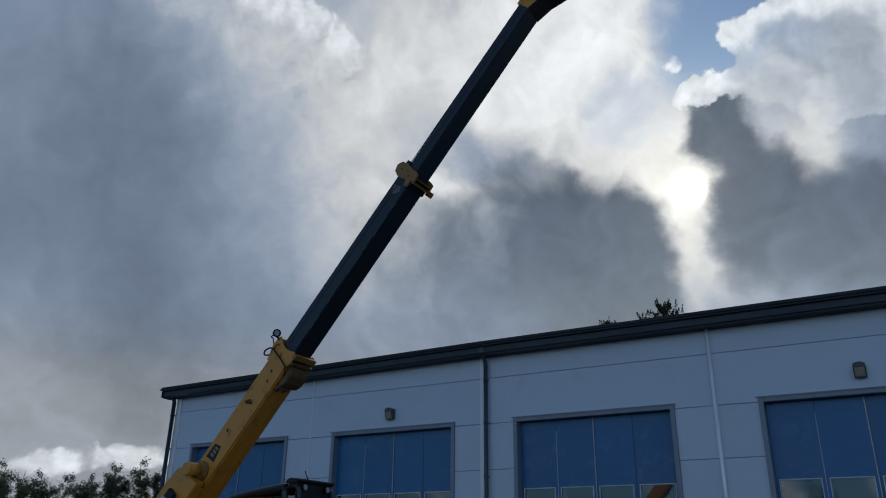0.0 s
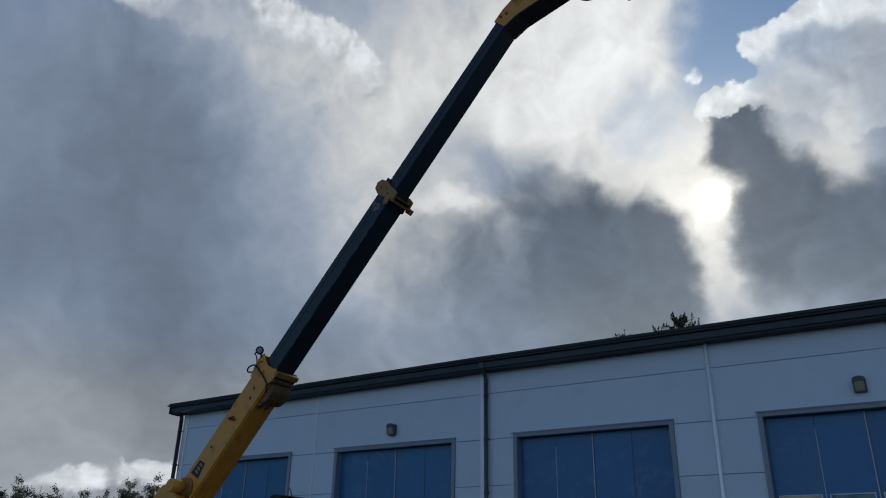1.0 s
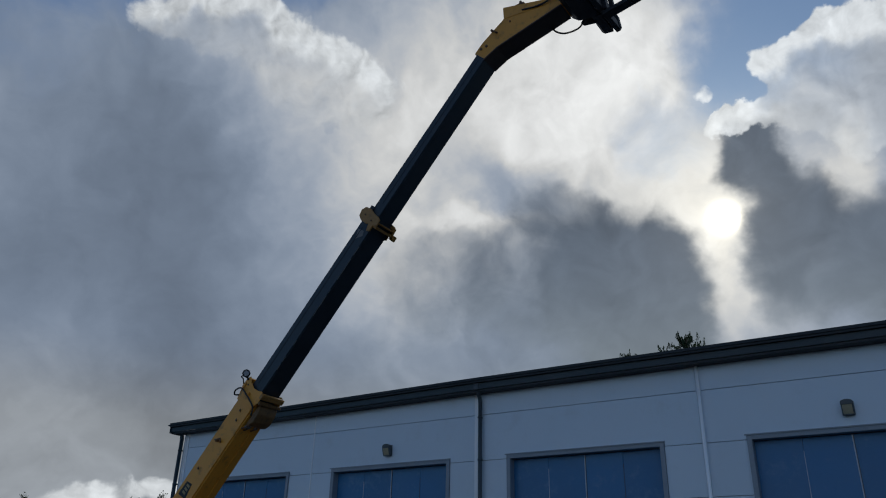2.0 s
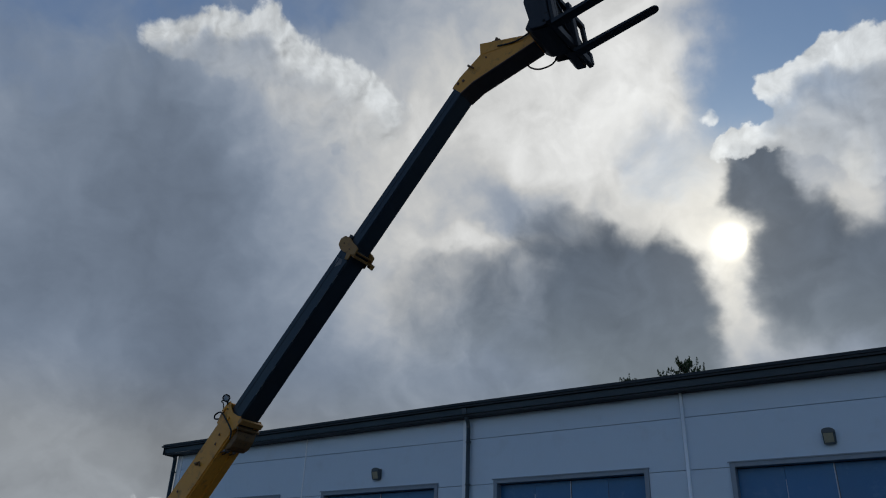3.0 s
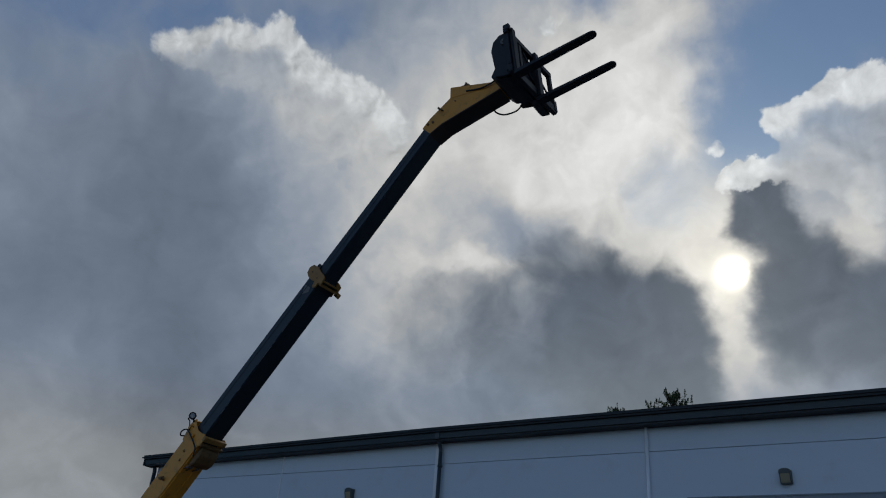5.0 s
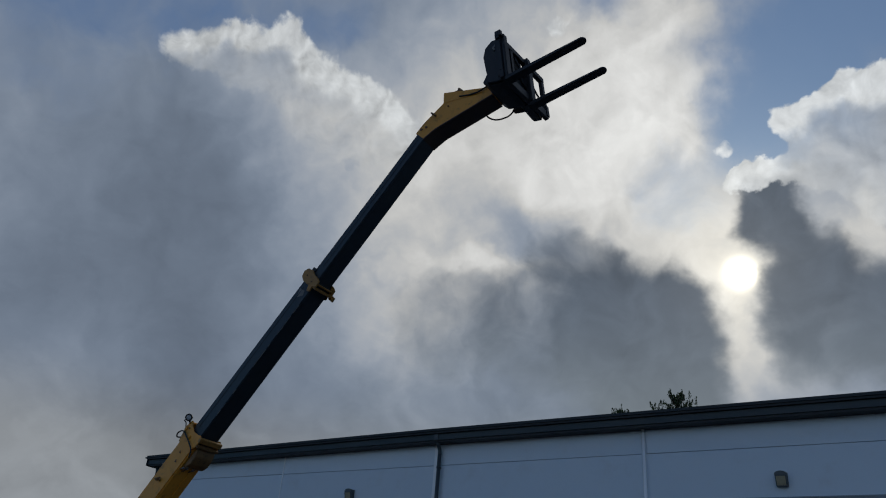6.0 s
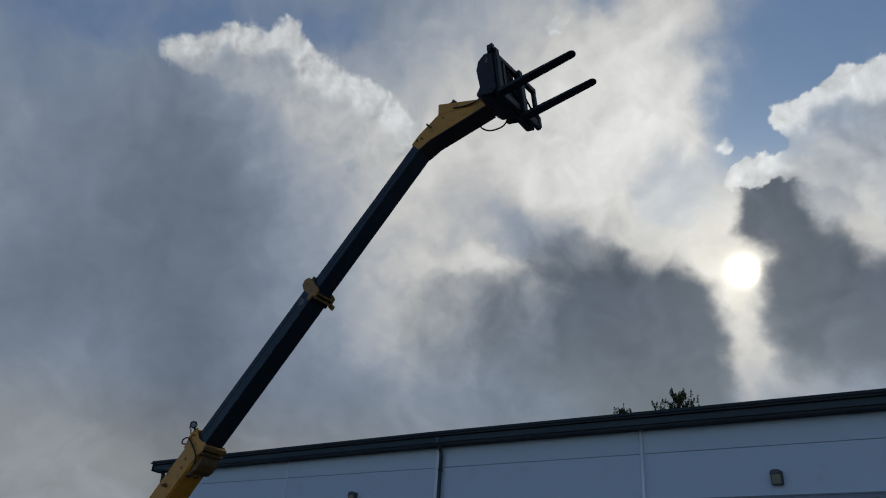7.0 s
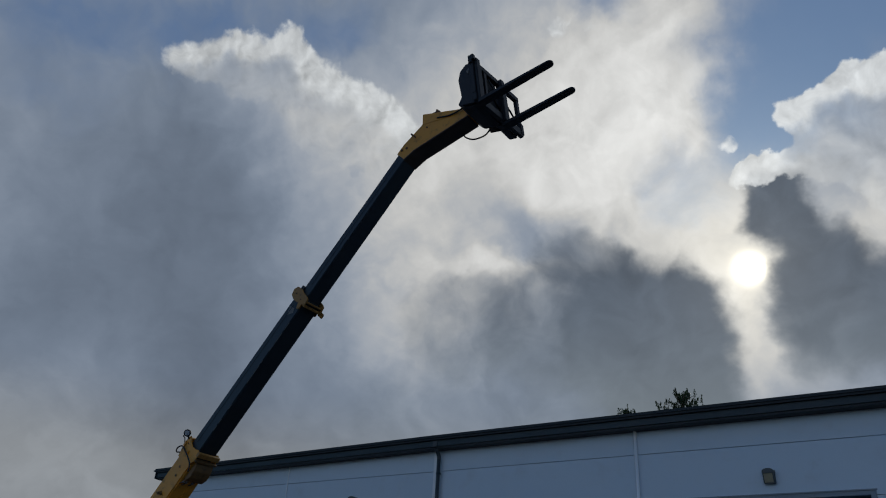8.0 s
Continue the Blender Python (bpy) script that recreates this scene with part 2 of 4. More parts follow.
def foliage(name, base, pale):
    m = bpy.data.materials.new(name)
    m.use_nodes = True
    g = Graph(m.node_tree)
    bsdf = g.nodes["Principled BSDF"]
    pick = g.node("ShaderNodeNewGeometry").outputs["Random Per Island"]
    g.put(bsdf.inputs["Base Color"], g.mix(pick, base, pale))
    bsdf.inputs["Roughness"].default_value = 0.5
    # thin leaves let light through
    thin = g.node("ShaderNodeBsdfTranslucent")
    g.put(thin.inputs[0], g.mix(pick, base, pale))
    both = g.node("ShaderNodeMixShader")
    both.inputs[0].default_value = 0.4
    g.put(both.inputs[1], bsdf.outputs[0])
    g.put(both.inputs[2], thin.outputs[0])
    g.put(g.nodes["Material Output"].inputs[0], both.outputs[0])
    return m


PANEL = material("white_cladding", (0.60, 0.685, 0.77), 0.45, spread=0.05, grain=60, stain=0.7, bump=0.06, dirt=(0.42, 0.43, 0.42), dirt_amount=0.18, by_object=0.05)
GLOSS_WHITE = material("glossy_white_plastic", (0.93, 0.95, 0.97), 0.16, spread=0.03, grain=50, stain=1.5, bump=0.03, coat=1.0)
GLOSS_WHITE.node_tree.nodes["Principled BSDF"].inputs["IOR"].default_value = 1.9
TRIM = material("white_trim", (0.86, 0.88, 0.90), 0.22, spread=0.05, grain=50, stain=1.5, bump=0.05, dirt=(0.45, 0.45, 0.43), dirt_amount=0.2)
JOINT = material("joint_seal", (0.10, 0.11, 0.12), 0.8)
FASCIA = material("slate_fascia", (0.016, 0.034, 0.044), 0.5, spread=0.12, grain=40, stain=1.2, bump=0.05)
# fascia colour halved, to carry the shade under the eaves
EAVES_SHADE = material("shaded_slate", (0.008, 0.015, 0.021), 0.6, spread=0.12, grain=40, stain=1.2, bump=0.05)
PIPE = material("dark_pipe", (0.045, 0.06, 0.07), 0.4, spread=0.1)
FRAME = material("grey_door_frame", (0.235, 0.275, 0.325), 0.45, spread=0.08, stain=3, dirt=(0.16, 0.16, 0.16), dirt_amount=0.3)
BLUE = material("blue_door_paint", (0.018, 0.138, 0.315), 0.36, spread=0.16, grain=25, stain=1.3, bump=0.06, dirt=(0.075, 0.21, 0.38), dirt_amount=0.75, by_object=0.14)
BEAD = material("pale_bead", (0.62, 0.65, 0.68), 0.45)
RUBBER_PALE = material("pale_seal", (0.55, 0.6, 0.66), 0.6)
GLASS = glass("window_glass", (0.03, 0.04, 0.048))
PLATE_BAR = material("plate_bar", (0.30, 0.24, 0.12), 0.5)
ROOF = material("grey_roof_sheet", (0.22, 0.24, 0.26), 0.5, spread=0.1, grain=20, stain=0.8)
YELLOW = material("worn_yellow_paint", (0.68, 0.30, 0.036), 0.42, spread=0.12, grain=45, stain=3.0, bump=0.1, dirt=(0.16, 0.09, 0.03), dirt_amount=0.6)
BOOM_DARK = material("dark_boom_steel", (0.022, 0.034, 0.044), 0.42, 0.15, spread=0.25, grain=30, stain=4.0, bump=0.1, dirt=(0.045, 0.045, 0.045), dirt_amount=0.4)
BLACK = material("black_steel", (0.010, 0.013, 0.018), 0.55, 0.1, spread=0.3, grain=40, stain=5, bump=0.12, dirt=(0.035, 0.032, 0.03), dirt_amount=0.4)
CAB_TEAL = material("dark_teal_paint", (0.016, 0.034, 0.04), 0.35, spread=0.2)
RUBBER = material("black_rubber", (0.02, 0.02, 0.02), 0.75, spread=0.3)
# dark colour that holds the shade under the gooseneck
NECK_SHADE = material("shaded_neck_steel", (0.075, 0.05, 0.036), 0.5, 0.2, spread=0.4, grain=30, stain=6)
CHROME = material("polished_rod", (0.7, 0.7, 0.72), 0.18, 1.0, spread=0.05)
BARE = material("bare_scraped_steel", (0.16, 0.15, 0.14), 0.45, 0.3, spread=0.5, grain=70, stain=14)
DULL = material("dull_old_yellow_paint", (0.34, 0.175, 0.045), 0.5, spread=0.3, grain=40, stain=8, bump=0.15, dirt=(0.09, 0.055, 0.03), dirt_amount=0.75)
GRUBBY = material("greasy_yellow", (0.17, 0.095, 0.035), 0.5, spread=0.4, grain=40, stain=9, bump=0.2, dirt=(0.05, 0.035, 0.025), dirt_amount=0.8)
RUST = material("rusty_steel", (0.16, 0.09, 0.05), 0.7, 0.3, spread=0.4, grain=60, stain=12, bump=0.3)
LENS = material("lamp_lens", (0.42, 0.44, 0.46), 0.12, spread=0.1)
DIFFUSER = material("yellowed_diffuser", (0.36, 0.32, 0.22), 0.4, spread=0.25, stain=8)
HOUSING = material("grey_housing", (0.07, 0.08, 0.085), 0.5)
ASPHALT = material("asphalt", (0.034, 0.034, 0.036), 0.85, spread=0.5, grain=60, stain=0.25, bump=0.5, dirt=(0.075, 0.072, 0.07), dirt_amount=0.4)
BARK = material("bark", (0.11, 0.085, 0.06), 0.9, spread=0.5, grain=18, stain=5, bump=0.6)
BIRCH_LEAF = foliage("broad_leaf", (0.04, 0.06, 0.03), (0.15, 0.18, 0.10))
PINE_LEAF = foliage("pine_needle", (0.022, 0.045, 0.018), (0.05, 0.085, 0.03))


# ---- mesh helpers ----
def part(name, bm, mat, parent=None, label=""):
    """Links a bmesh as one mesh object under a thing or a part."""
    data = bpy.data.meshes.new(name)
    bm.normal_update()
    bm.to_mesh(data)
    bm.free()
    data.materials.append(mat)
    ob = new(name, data)
    ob.parent = parent
    if label:
        tagged(ob, label)
    return ob


def thing(name, label, category, group="", kind="", m=None):
    ob = tagged(new(name), label, category, group, kind)
    ob.empty_display_size = 0.3
    if m is not None:
        ob.matrix_basis = m
    return ob


def box(bm, x, y, z, m=None, bevel=0.0):
    """A box between the pairs x, y and z."""
    vs = [bm.verts.new((a, b, c)) for a in x for b in y for c in z]
    quads = ((0, 1, 3, 2), (4, 6, 7, 5), (0, 4, 5, 1), (2, 3, 7, 6), (0, 2, 6, 4), (1, 5, 7, 3))
    fs = [bm.faces.new([vs[i] for i in q]) for q in quads]
    if bevel:
        edges = list({e for f in fs for e in f.edges})
        got = bmesh.ops.bevel(bm, geom=edges, offset=bevel, segments=2, affect="EDGES", clamp_overlap=True)
        vs = list({v for f in got["faces"] for v in f.verts} | {v for v in vs if v.is_valid})
        vs = list({w for v in vs for f in v.link_faces for w in f.verts})
    if m is not None:
        for v in vs:
            v.co = m @ v.co
    return vs


def slab(bm, outline, y, m=None, bevel=0.0):
    """A plate: an outline in x and z, drawn out between the pair y."""
    a = [bm.verts.new((px, y[0], pz)) for px, pz in outline]
    b = [bm.verts.new((px, y[1], pz)) for px, pz in outline]
    k = len(a)
    fs = [bm.faces.new(a), bm.faces.new(b[::-1])]
    fs += [bm.faces.new((a[i], b[i], b[(i + 1) % k], a[(i + 1) % k])) for i in range(k)]
    bmesh.ops.recalc_face_normals(bm, faces=fs)
    vs = a + b
    if bevel:
        edges = list({e for f in fs for e in f.edges})
        got = bmesh.ops.bevel(bm, geom=edges, offset=bevel, segments=2, affect="EDGES", clamp_overlap=True)
        vs = list({w for f in got["faces"] for v in f.verts for h in v.link_faces for w in h.verts})
    if m is not None:
        for v in vs:
            v.co = m @ v.co
    return vs


def rod(bm, a, b, ra, rb=None, sides=16, m=None, caps=True):
    """A round bar from a to b."""
    a, b = Vector(a), Vector(b)
    rb = ra if rb is None else rb
    turn = (b - a).to_track_quat("Z", "Y").to_matrix()
    rings = []
    for c, r in ((a, ra), (b, rb)):
        ring = []
        for i in range(sides):
            q = 2 * math.pi * i / sides
            p = c + turn @ Vector((r * math.cos(q), r * math.sin(q), 0))
            ring.append(bm.verts.new(m @ p if m is not None else p))
        rings.append(ring)
    for i in range(sides):
        j = (i + 1) % sides
        bm.faces.new((rings[0][i], rings[0][j], rings[1][j], rings[1][i])).smooth = True
    if caps:
        bm.faces.new(rings[0][::-1])
        bm.faces.new(rings[1])


def hose(bm, points, r, sides=10, m=None, steps=8):
    """A bent tube through points, rounded by a spline."""
    p = [Vector(q) for q in points]
    p = [2 * p[0] - p[1]] + p + [2 * p[-1] - p[-2]]
    line = []
    for i in range(1, len(p) - 2):
        for k in range(steps):
            t = k / steps
            line.append(0.5 * (2 * p[i] + (p[i + 1] - p[i - 1]) * t + (2 * p[i - 1] - 5 * p[i] + 4 * p[i + 1] - p[i + 2]) * t * t + (3 * p[i] - p[i - 1] - 3 * p[i + 1] + p[i + 2]) * t ** 3))
    line.append(p[-2])
    rings = []
    for i, c in enumerate(line):
        d = line[min(i + 1, len(line) - 1)] - line[max(i - 1, 0)]
        turn = d.to_track_quat("Z", "Y").to_matrix()
        ring = []
        for k in range(sides):
            q = 2 * math.pi * k / sides
            v = c + turn @ Vector((r * math.cos(q), r * math.sin(q), 0))
            ring.append(bm.verts.new(m @ v if m is not None else v))
        rings.append(ring)
    for a, b in zip(rings, rings[1:]):
        for k in range(sides):
            j = (k + 1) % sides
            bm.faces.new((a[k], a[j], b[j], b[k])).smooth = True
    bm.faces.new(rings[0][::-1])
    bm.faces.new(rings[-1])


def fresh():
    return bmesh.new()


# ---- ground ----
bm = fresh()
box(bm, (-1500, 1500), (-1500, 1500), (-0.5, 0.0))
tagged(part("ground", bm, ASPHALT), "dark worn asphalt yard reaching to the horizon", "ground", kind="structure")

# ---- industrial building ----
JOINTS = [-10.62, -5.635, -0.745, 4.325, 9.45, 14.5, 19.5, 24.6]
DOORS = [-8.14, -3.20, 1.782, 6.858, 11.95, 17.0, 22.0]
LEFT, RIGHT, BAYS = JOINTS[0], JOINTS[-1], len(DOORS)
DEEP, WALL_TOP = 16.0, 6.066
SEAMS = [0.0, 0.46, 1.48, 2.52, 3.55, 4.545, 5.570, WALL_TOP]
DOOR_TOP, DOOR_HALF = 4.63, 1.755
building = thing("industrial_building", "long white clad industrial unit with slate grey eaves and blue doors", "building")


def build_shell():
    # inner lining behind the panels, with the openings left free
    for x0, x1, c in zip(JOINTS, JOINTS[1:], DOORS):
        for x, z in (((x0 + 0.02, c - DOOR_HALF), (0, WALL_TOP)), ((c + DOOR_HALF, x1 - 0.02), (0, WALL_TOP)), ((c - DOOR_HALF + 0.002, c + DOOR_HALF - 0.002), (DOOR_TOP, WALL_TOP))):
            bm = fresh()
            box(bm, x, (0.052, 0.18), z)
            part("wall_lining", bm, JOINT, building)
    bm = fresh()
    box(bm, (LEFT - 0.1, LEFT), (0.0, DEEP), (0, WALL_TOP))
    slab_pts = [(0.0, WALL_TOP), (DEEP, WALL_TOP), (DEEP / 2, WALL_TOP + 1.0)]
    turn = Matrix(((0, 1, 0, 0), (1, 0, 0, 0), (0, 0, 1, 0), (0, 0, 0, 1)))
    slab(bm, slab_pts, (LEFT - 0.1, LEFT), turn)
    part("gable_wall", bm, PANEL, building)
    bm = fresh()
    box(bm, (RIGHT, RIGHT + 0.1), (0.0, DEEP), (0, WALL_TOP))
    slab(bm, slab_pts, (RIGHT, RIGHT + 0.1), turn)
    part("gable_wall", bm, PANEL, building)
    bm = fresh()
    box(bm, (LEFT - 0.1, RIGHT + 0.1), (DEEP, DEEP + 0.1), (0, WALL_TOP))
    part("rear_wall", bm, PANEL, building)
    bm = fresh()
    box(bm, (LEFT, RIGHT), (0.2, DEEP), (0.004, 0.05))
    part("floor_slab", bm, ASPHALT, building)
    # two roof slopes with ribs
    for near in (True, False):
        bm = fresh()
        y0, z0 = (-0.05, WALL_TOP + 0.16) if near else (DEEP + 0.2, WALL_TOP + 0.16)
        y1, z1 = DEEP / 2, WALL_TOP + 1.12
        n, run = 70, RIGHT - LEFT + 0.4
        for i in range(n):
            xa, xb = LEFT - 0.2 + run * i / n, LEFT - 0.2 + run * (i + 1) / n
            for (a, b, up) in ((xa, xa + 0.08, 0.035), (xa + 0.08, xb, 0.0)):
                q = [(a, y0, z0 + up), (b, y0, z0 + up), (b, y1, z1 + up), (a, y1, z1 + up)]
                top = [bm.verts.new(v) for v in q]
                low = [bm.verts.new((v[0], v[1], v[2] - 0.06 - up)) for v in q]
                bm.faces.new(top)
                bm.faces.new(low[::-1])
                for s in range(4):
                    bm.faces.new((top[s], low[s], low[(s + 1) % 4], top[(s + 1) % 4]))
        bmesh.ops.recalc_face_normals(bm, faces=bm.faces[:])
        part("roof", bm, ROOF, building)


build_shell()


def fall(x):
    """The eaves dip a little towards the gable."""
    return -0.0085 * max(0.0, -1.0 - x)


def build_eaves():
    # boxed eaves: soffit, fascia face, gutter lip and end cap
    x0, x1 = LEFT - 0.40, RIGHT + 0.42
    for k in range(BAYS):
        a = x0 if k == 0 else JOINTS[k] + 0.0003
        b = x1 if k == BAYS - 1 else JOINTS[k + 1] - 0.0003
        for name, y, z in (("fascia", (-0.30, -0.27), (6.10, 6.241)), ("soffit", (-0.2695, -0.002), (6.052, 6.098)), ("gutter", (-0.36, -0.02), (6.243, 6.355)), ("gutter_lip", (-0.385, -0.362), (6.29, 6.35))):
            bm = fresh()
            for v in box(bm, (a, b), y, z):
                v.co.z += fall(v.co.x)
            # soffit and gutter get their shade from the darker colour
            part(name, bm, FASCIA if name == "fascia" else EAVES_SHADE, building)
    for x in (x0 - 0.02, x1):
        bm = fresh()
        box(bm, (x, x + 0.018), (-0.34, 0.1), (6.065 + fall(x), 6.33 + fall(x)))
        box(bm, (x - 0.12, x + 0.06), (-0.34, -0.16), (6.29 + fall(x), 6.325 + fall(x)), bevel=0.006)
        part("eaves_end", bm, FASCIA, building)
    for x in (-0.60, 9.56, 19.6):
        bm = fresh()
        box(bm, (x - 0.06, x + 0.06), (-0.318, -0.302), (6.09, 6.24), bevel=0.004)
        part("gutter_outlet", bm, PIPE, building)
    x = x0 + 0.4
    while x < x1:
        bm = fresh()
        box(bm, (x, x + 0.05), (-0.30, -0.2), (6.356 + fall(x), 6.374 + fall(x)), bevel=0.004)
        part("roof_clip", bm, FASCIA, building)
        x += 0.92


build_eaves()


def downpipe(x, y=-0.10):
    bm = fresh()
    r = 0.056 if x < -10 else 0.046
    hose(bm, [(x, -0.2, 6.08), (x, -0.195, 6.02), (x, y - 0.02, 5.92), (x, y, 5.82)], r, 14)
    rod(bm, (x, y, 5.83), (x, y, 0.15), r, sides=18)
    hose(bm, [(x, y, 0.16), (x, y - 0.02, 0.1), (x, y - 0.12, 0.05)], r, 14)
    p = part("downpipe", bm, FASCIA if x < -10 else PIPE, building, "dark slate coloured round rainwater downpipe")
    for z in (5.5, 4.55, 3.4, 2.2, 1.0):
        bm = fresh()
        rod(bm, (x, y, z - 0.02), (x, y, z + 0.02), r + 0.008, sides=18)
        box(bm, (x - 0.012, x + 0.012), (y + r, -0.002), (z - 0.02, z + 0.02))
        rod(bm, (x - 0.075, y + 0.01, z), (x + 0.075, y + 0.01, z), 0.008, sides=6)
        part("bracket", bm, PIPE, p)


for x in (-10.73, -0.60, 9.58, 19.63):
    downpipe(x)

bm = fresh()
box(bm, (-10.57, -10.50), (-0.03, -0.001), (0.0, 5.96), bevel=0.006)
part("corner_flashing", bm, TRIM, building)

for k, x in enumerate(JOINTS):
    # cover strip over each upright joint
    wide = (0.04, 0.014, 0.045, 0.038)[k % 4]
    bm = fresh()
    if k == 3:
        rod(bm, (x, -0.042, 0.0), (x, -0.042, 6.06), 0.040, sides=20)
    else:
        box(bm, (x - wide, x + wide), (-0.022, 0.0), (0.0, 6.06 + fall(x)), bevel=0.004)
    part("cover_strip", bm, GLOSS_WHITE if k == 3 else TRIM, building)


# ---- folding doors ----
def build_door(c):
    """A four-leaf folding door: frame, leaves, glazing and seals."""
    w, t = DOOR_HALF, 0.09
    bm = fresh()
    box(bm, (c - w, c - w + t), (-0.035, 0.175), (0.0, DOOR_TOP), bevel=0.004)
    box(bm, (c + w - t, c + w), (-0.035, 0.175), (0.0, DOOR_TOP), bevel=0.004)
    box(bm, (c - w + t, c + w - t), (-0.035, 0.175), (DOOR_TOP - t, DOOR_TOP), bevel=0.004)
    box(bm, (c - w - 0.03, c + w + 0.03), (-0.055, -0.036), (DOOR_TOP - 0.01, DOOR_TOP + 0.012))
    door = part("folding_door", bm, FRAME, building, "closed blue four-leaf folding door in a grey frame")
    span = (2 * w - 2 * t) / 4
    for i in range(4):
        a, b = c - w + t + span * i + 0.003, c - w + t + span * (i + 1) - 0.003
        z0, z1 = 0.03, DOOR_TOP - t - 0.012
        wa, wb, wz0, wz1 = a + 0.07, b - 0.07, 1.75, 3.135
        bm = fresh()
        y = (0.16, 0.205)
        box(bm, (a, wa), y, (z0, z1))
        box(bm, (wb, b), y, (z0, z1))
        box(bm, (wa, wb), y, (wz1, z1))
        box(bm, (wa, wb), y, (z0, wz0))
        part("door_leaf", bm, BLUE, door, "blue painted steel door leaf")
        bm = fresh()
        box(bm, (wa, wb), (0.178, 0.186), (wz0, wz1))
        part("pane", bm, GLASS, door)
        bm = fresh()
        s = 0.015
        box(bm, (wa - s, wb + s), (0.148, 0.1595), (wz1 - 0.004, wz1 + s))
        box(bm, (wa - s, wb + s), (0.148, 0.1595), (wz0 - s, wz0 + 0.004))
        box(bm, (wa - s, wa + 0.004), (0.148, 0.1595), (wz0 + 0.004, wz1 - 0.004))
        box(bm, (wb - 0.004, wb + s), (0.148, 0.1595), (wz0 + 0.004, wz1 - 0.004))
        part("glazing_bead", bm, BEAD, door)
    bm = fresh()
    box(bm, (c - 0.009, c + 0.009), (0.144, 0.159), (0.03, DOOR_TOP - t - 0.02), bevel=0.004)
    part("meeting_seal", bm, RUBBER_PALE, door, "pale rubber meeting seal")
    # dark strip added to stand for the gap between the leaves
    bm = fresh()
    box(bm, (c + 0.0105, c + 0.024), (0.150, 0.159), (0.03, DOOR_TOP - t - 0.02))
    part("leaf_gap", bm, JOINT, door, "dark strip that stands for the gap beside the seal")
    for s in (-1, 1):
        bm = fresh()
        box(bm, (c + s * span - 0.005, c + s * span + 0.005), (0.152, 0.159), (0.03, DOOR_TOP - t - 0.25))
        part("hinge_seal", bm, RUBBER_PALE if s < 0 else JOINT, door)
    return door


for c in DOORS:
    build_door(c)


def build_wall_light(m):
    lamp = thing("wall_light", "small grey bulkhead light with yellowed diffuser on the cladding", "wall light", "lights over the doors", m=m)
    side = Matrix(((0, 1, 0, 0), (1, 0, 0, 0), (0, 0, 1, 0), (0, 0, 0, 1)))
    bm = fresh()
    # back box and an arched hood over the front
    box(bm, (-0.105, 0.105), (-0.03, 0.0), (-0.13, 0.12), bevel=0.006)
    arch = [(0.105 * math.cos(q), 0.085 + 0.05 * math.sin(q)) for q in (radians(a) for a in range(0, 181, 20))]
    slab(bm, [(0.105, 0.04)] + arch + [(-0.105, 0.04)], (-0.15, -0.03), bevel=0.006)
    part("housing", bm, HOUSING, lamp)
    bm = fresh()
    slab(bm, [(-0.031, -0.125), (-0.10, -0.12), (-0.148, 0.038), (-0.031, 0.038)], (-0.095, 0.095), side, bevel=0.01)
    part("diffuser", bm, DIFFUSER, lamp, "yellowed plastic diffuser")
    bm = fresh()
    for x in (-0.097, 0.08):
        slab(bm, [(-0.031, -0.13), (-0.105, -0.125), (-0.155, 0.038), (-0.031, 0.038)], (x, x + 0.017), side)
    box(bm, (-0.0799, 0.0799), (-0.11, -0.032), (-0.142, -0.127))
    part("guard", bm, HOUSING, lamp)
    return lamp


first = build_wall_light(pose(-3.205, -0.0, 4.96))
copy_thing(first, pose(6.89, 0.0, 4.96))

# ---- telehandler ----
# local axes: x ahead along the boom's plane, y to the machine's left, z up
machine = thing("telehandler", "worn yellow telehandler with its dark telescopic boom raised and extended", "telehandler", m=pose(-0.352, -8.363, 0, 0, 0, -2.41))
BOOM = pose(1.469, 0, 3.9, 0, -49.04, 0)
# how far the middle and the inner section stand out of the nose collar
MIDDLE_OUT, INNER_OUT = 2.72, 5.10
MIDDLE = BOOM @ pose(MIDDLE_OUT - 2.72, 0, 0)
INNER = BOOM @ pose(INNER_OUT - 5.12, 0, 0)
HEAD = INNER @ BOOM.inverted()


def bpart(name, bm, mat, parent=None, label=""):
    return part(name, bm, mat, parent or machine, label)


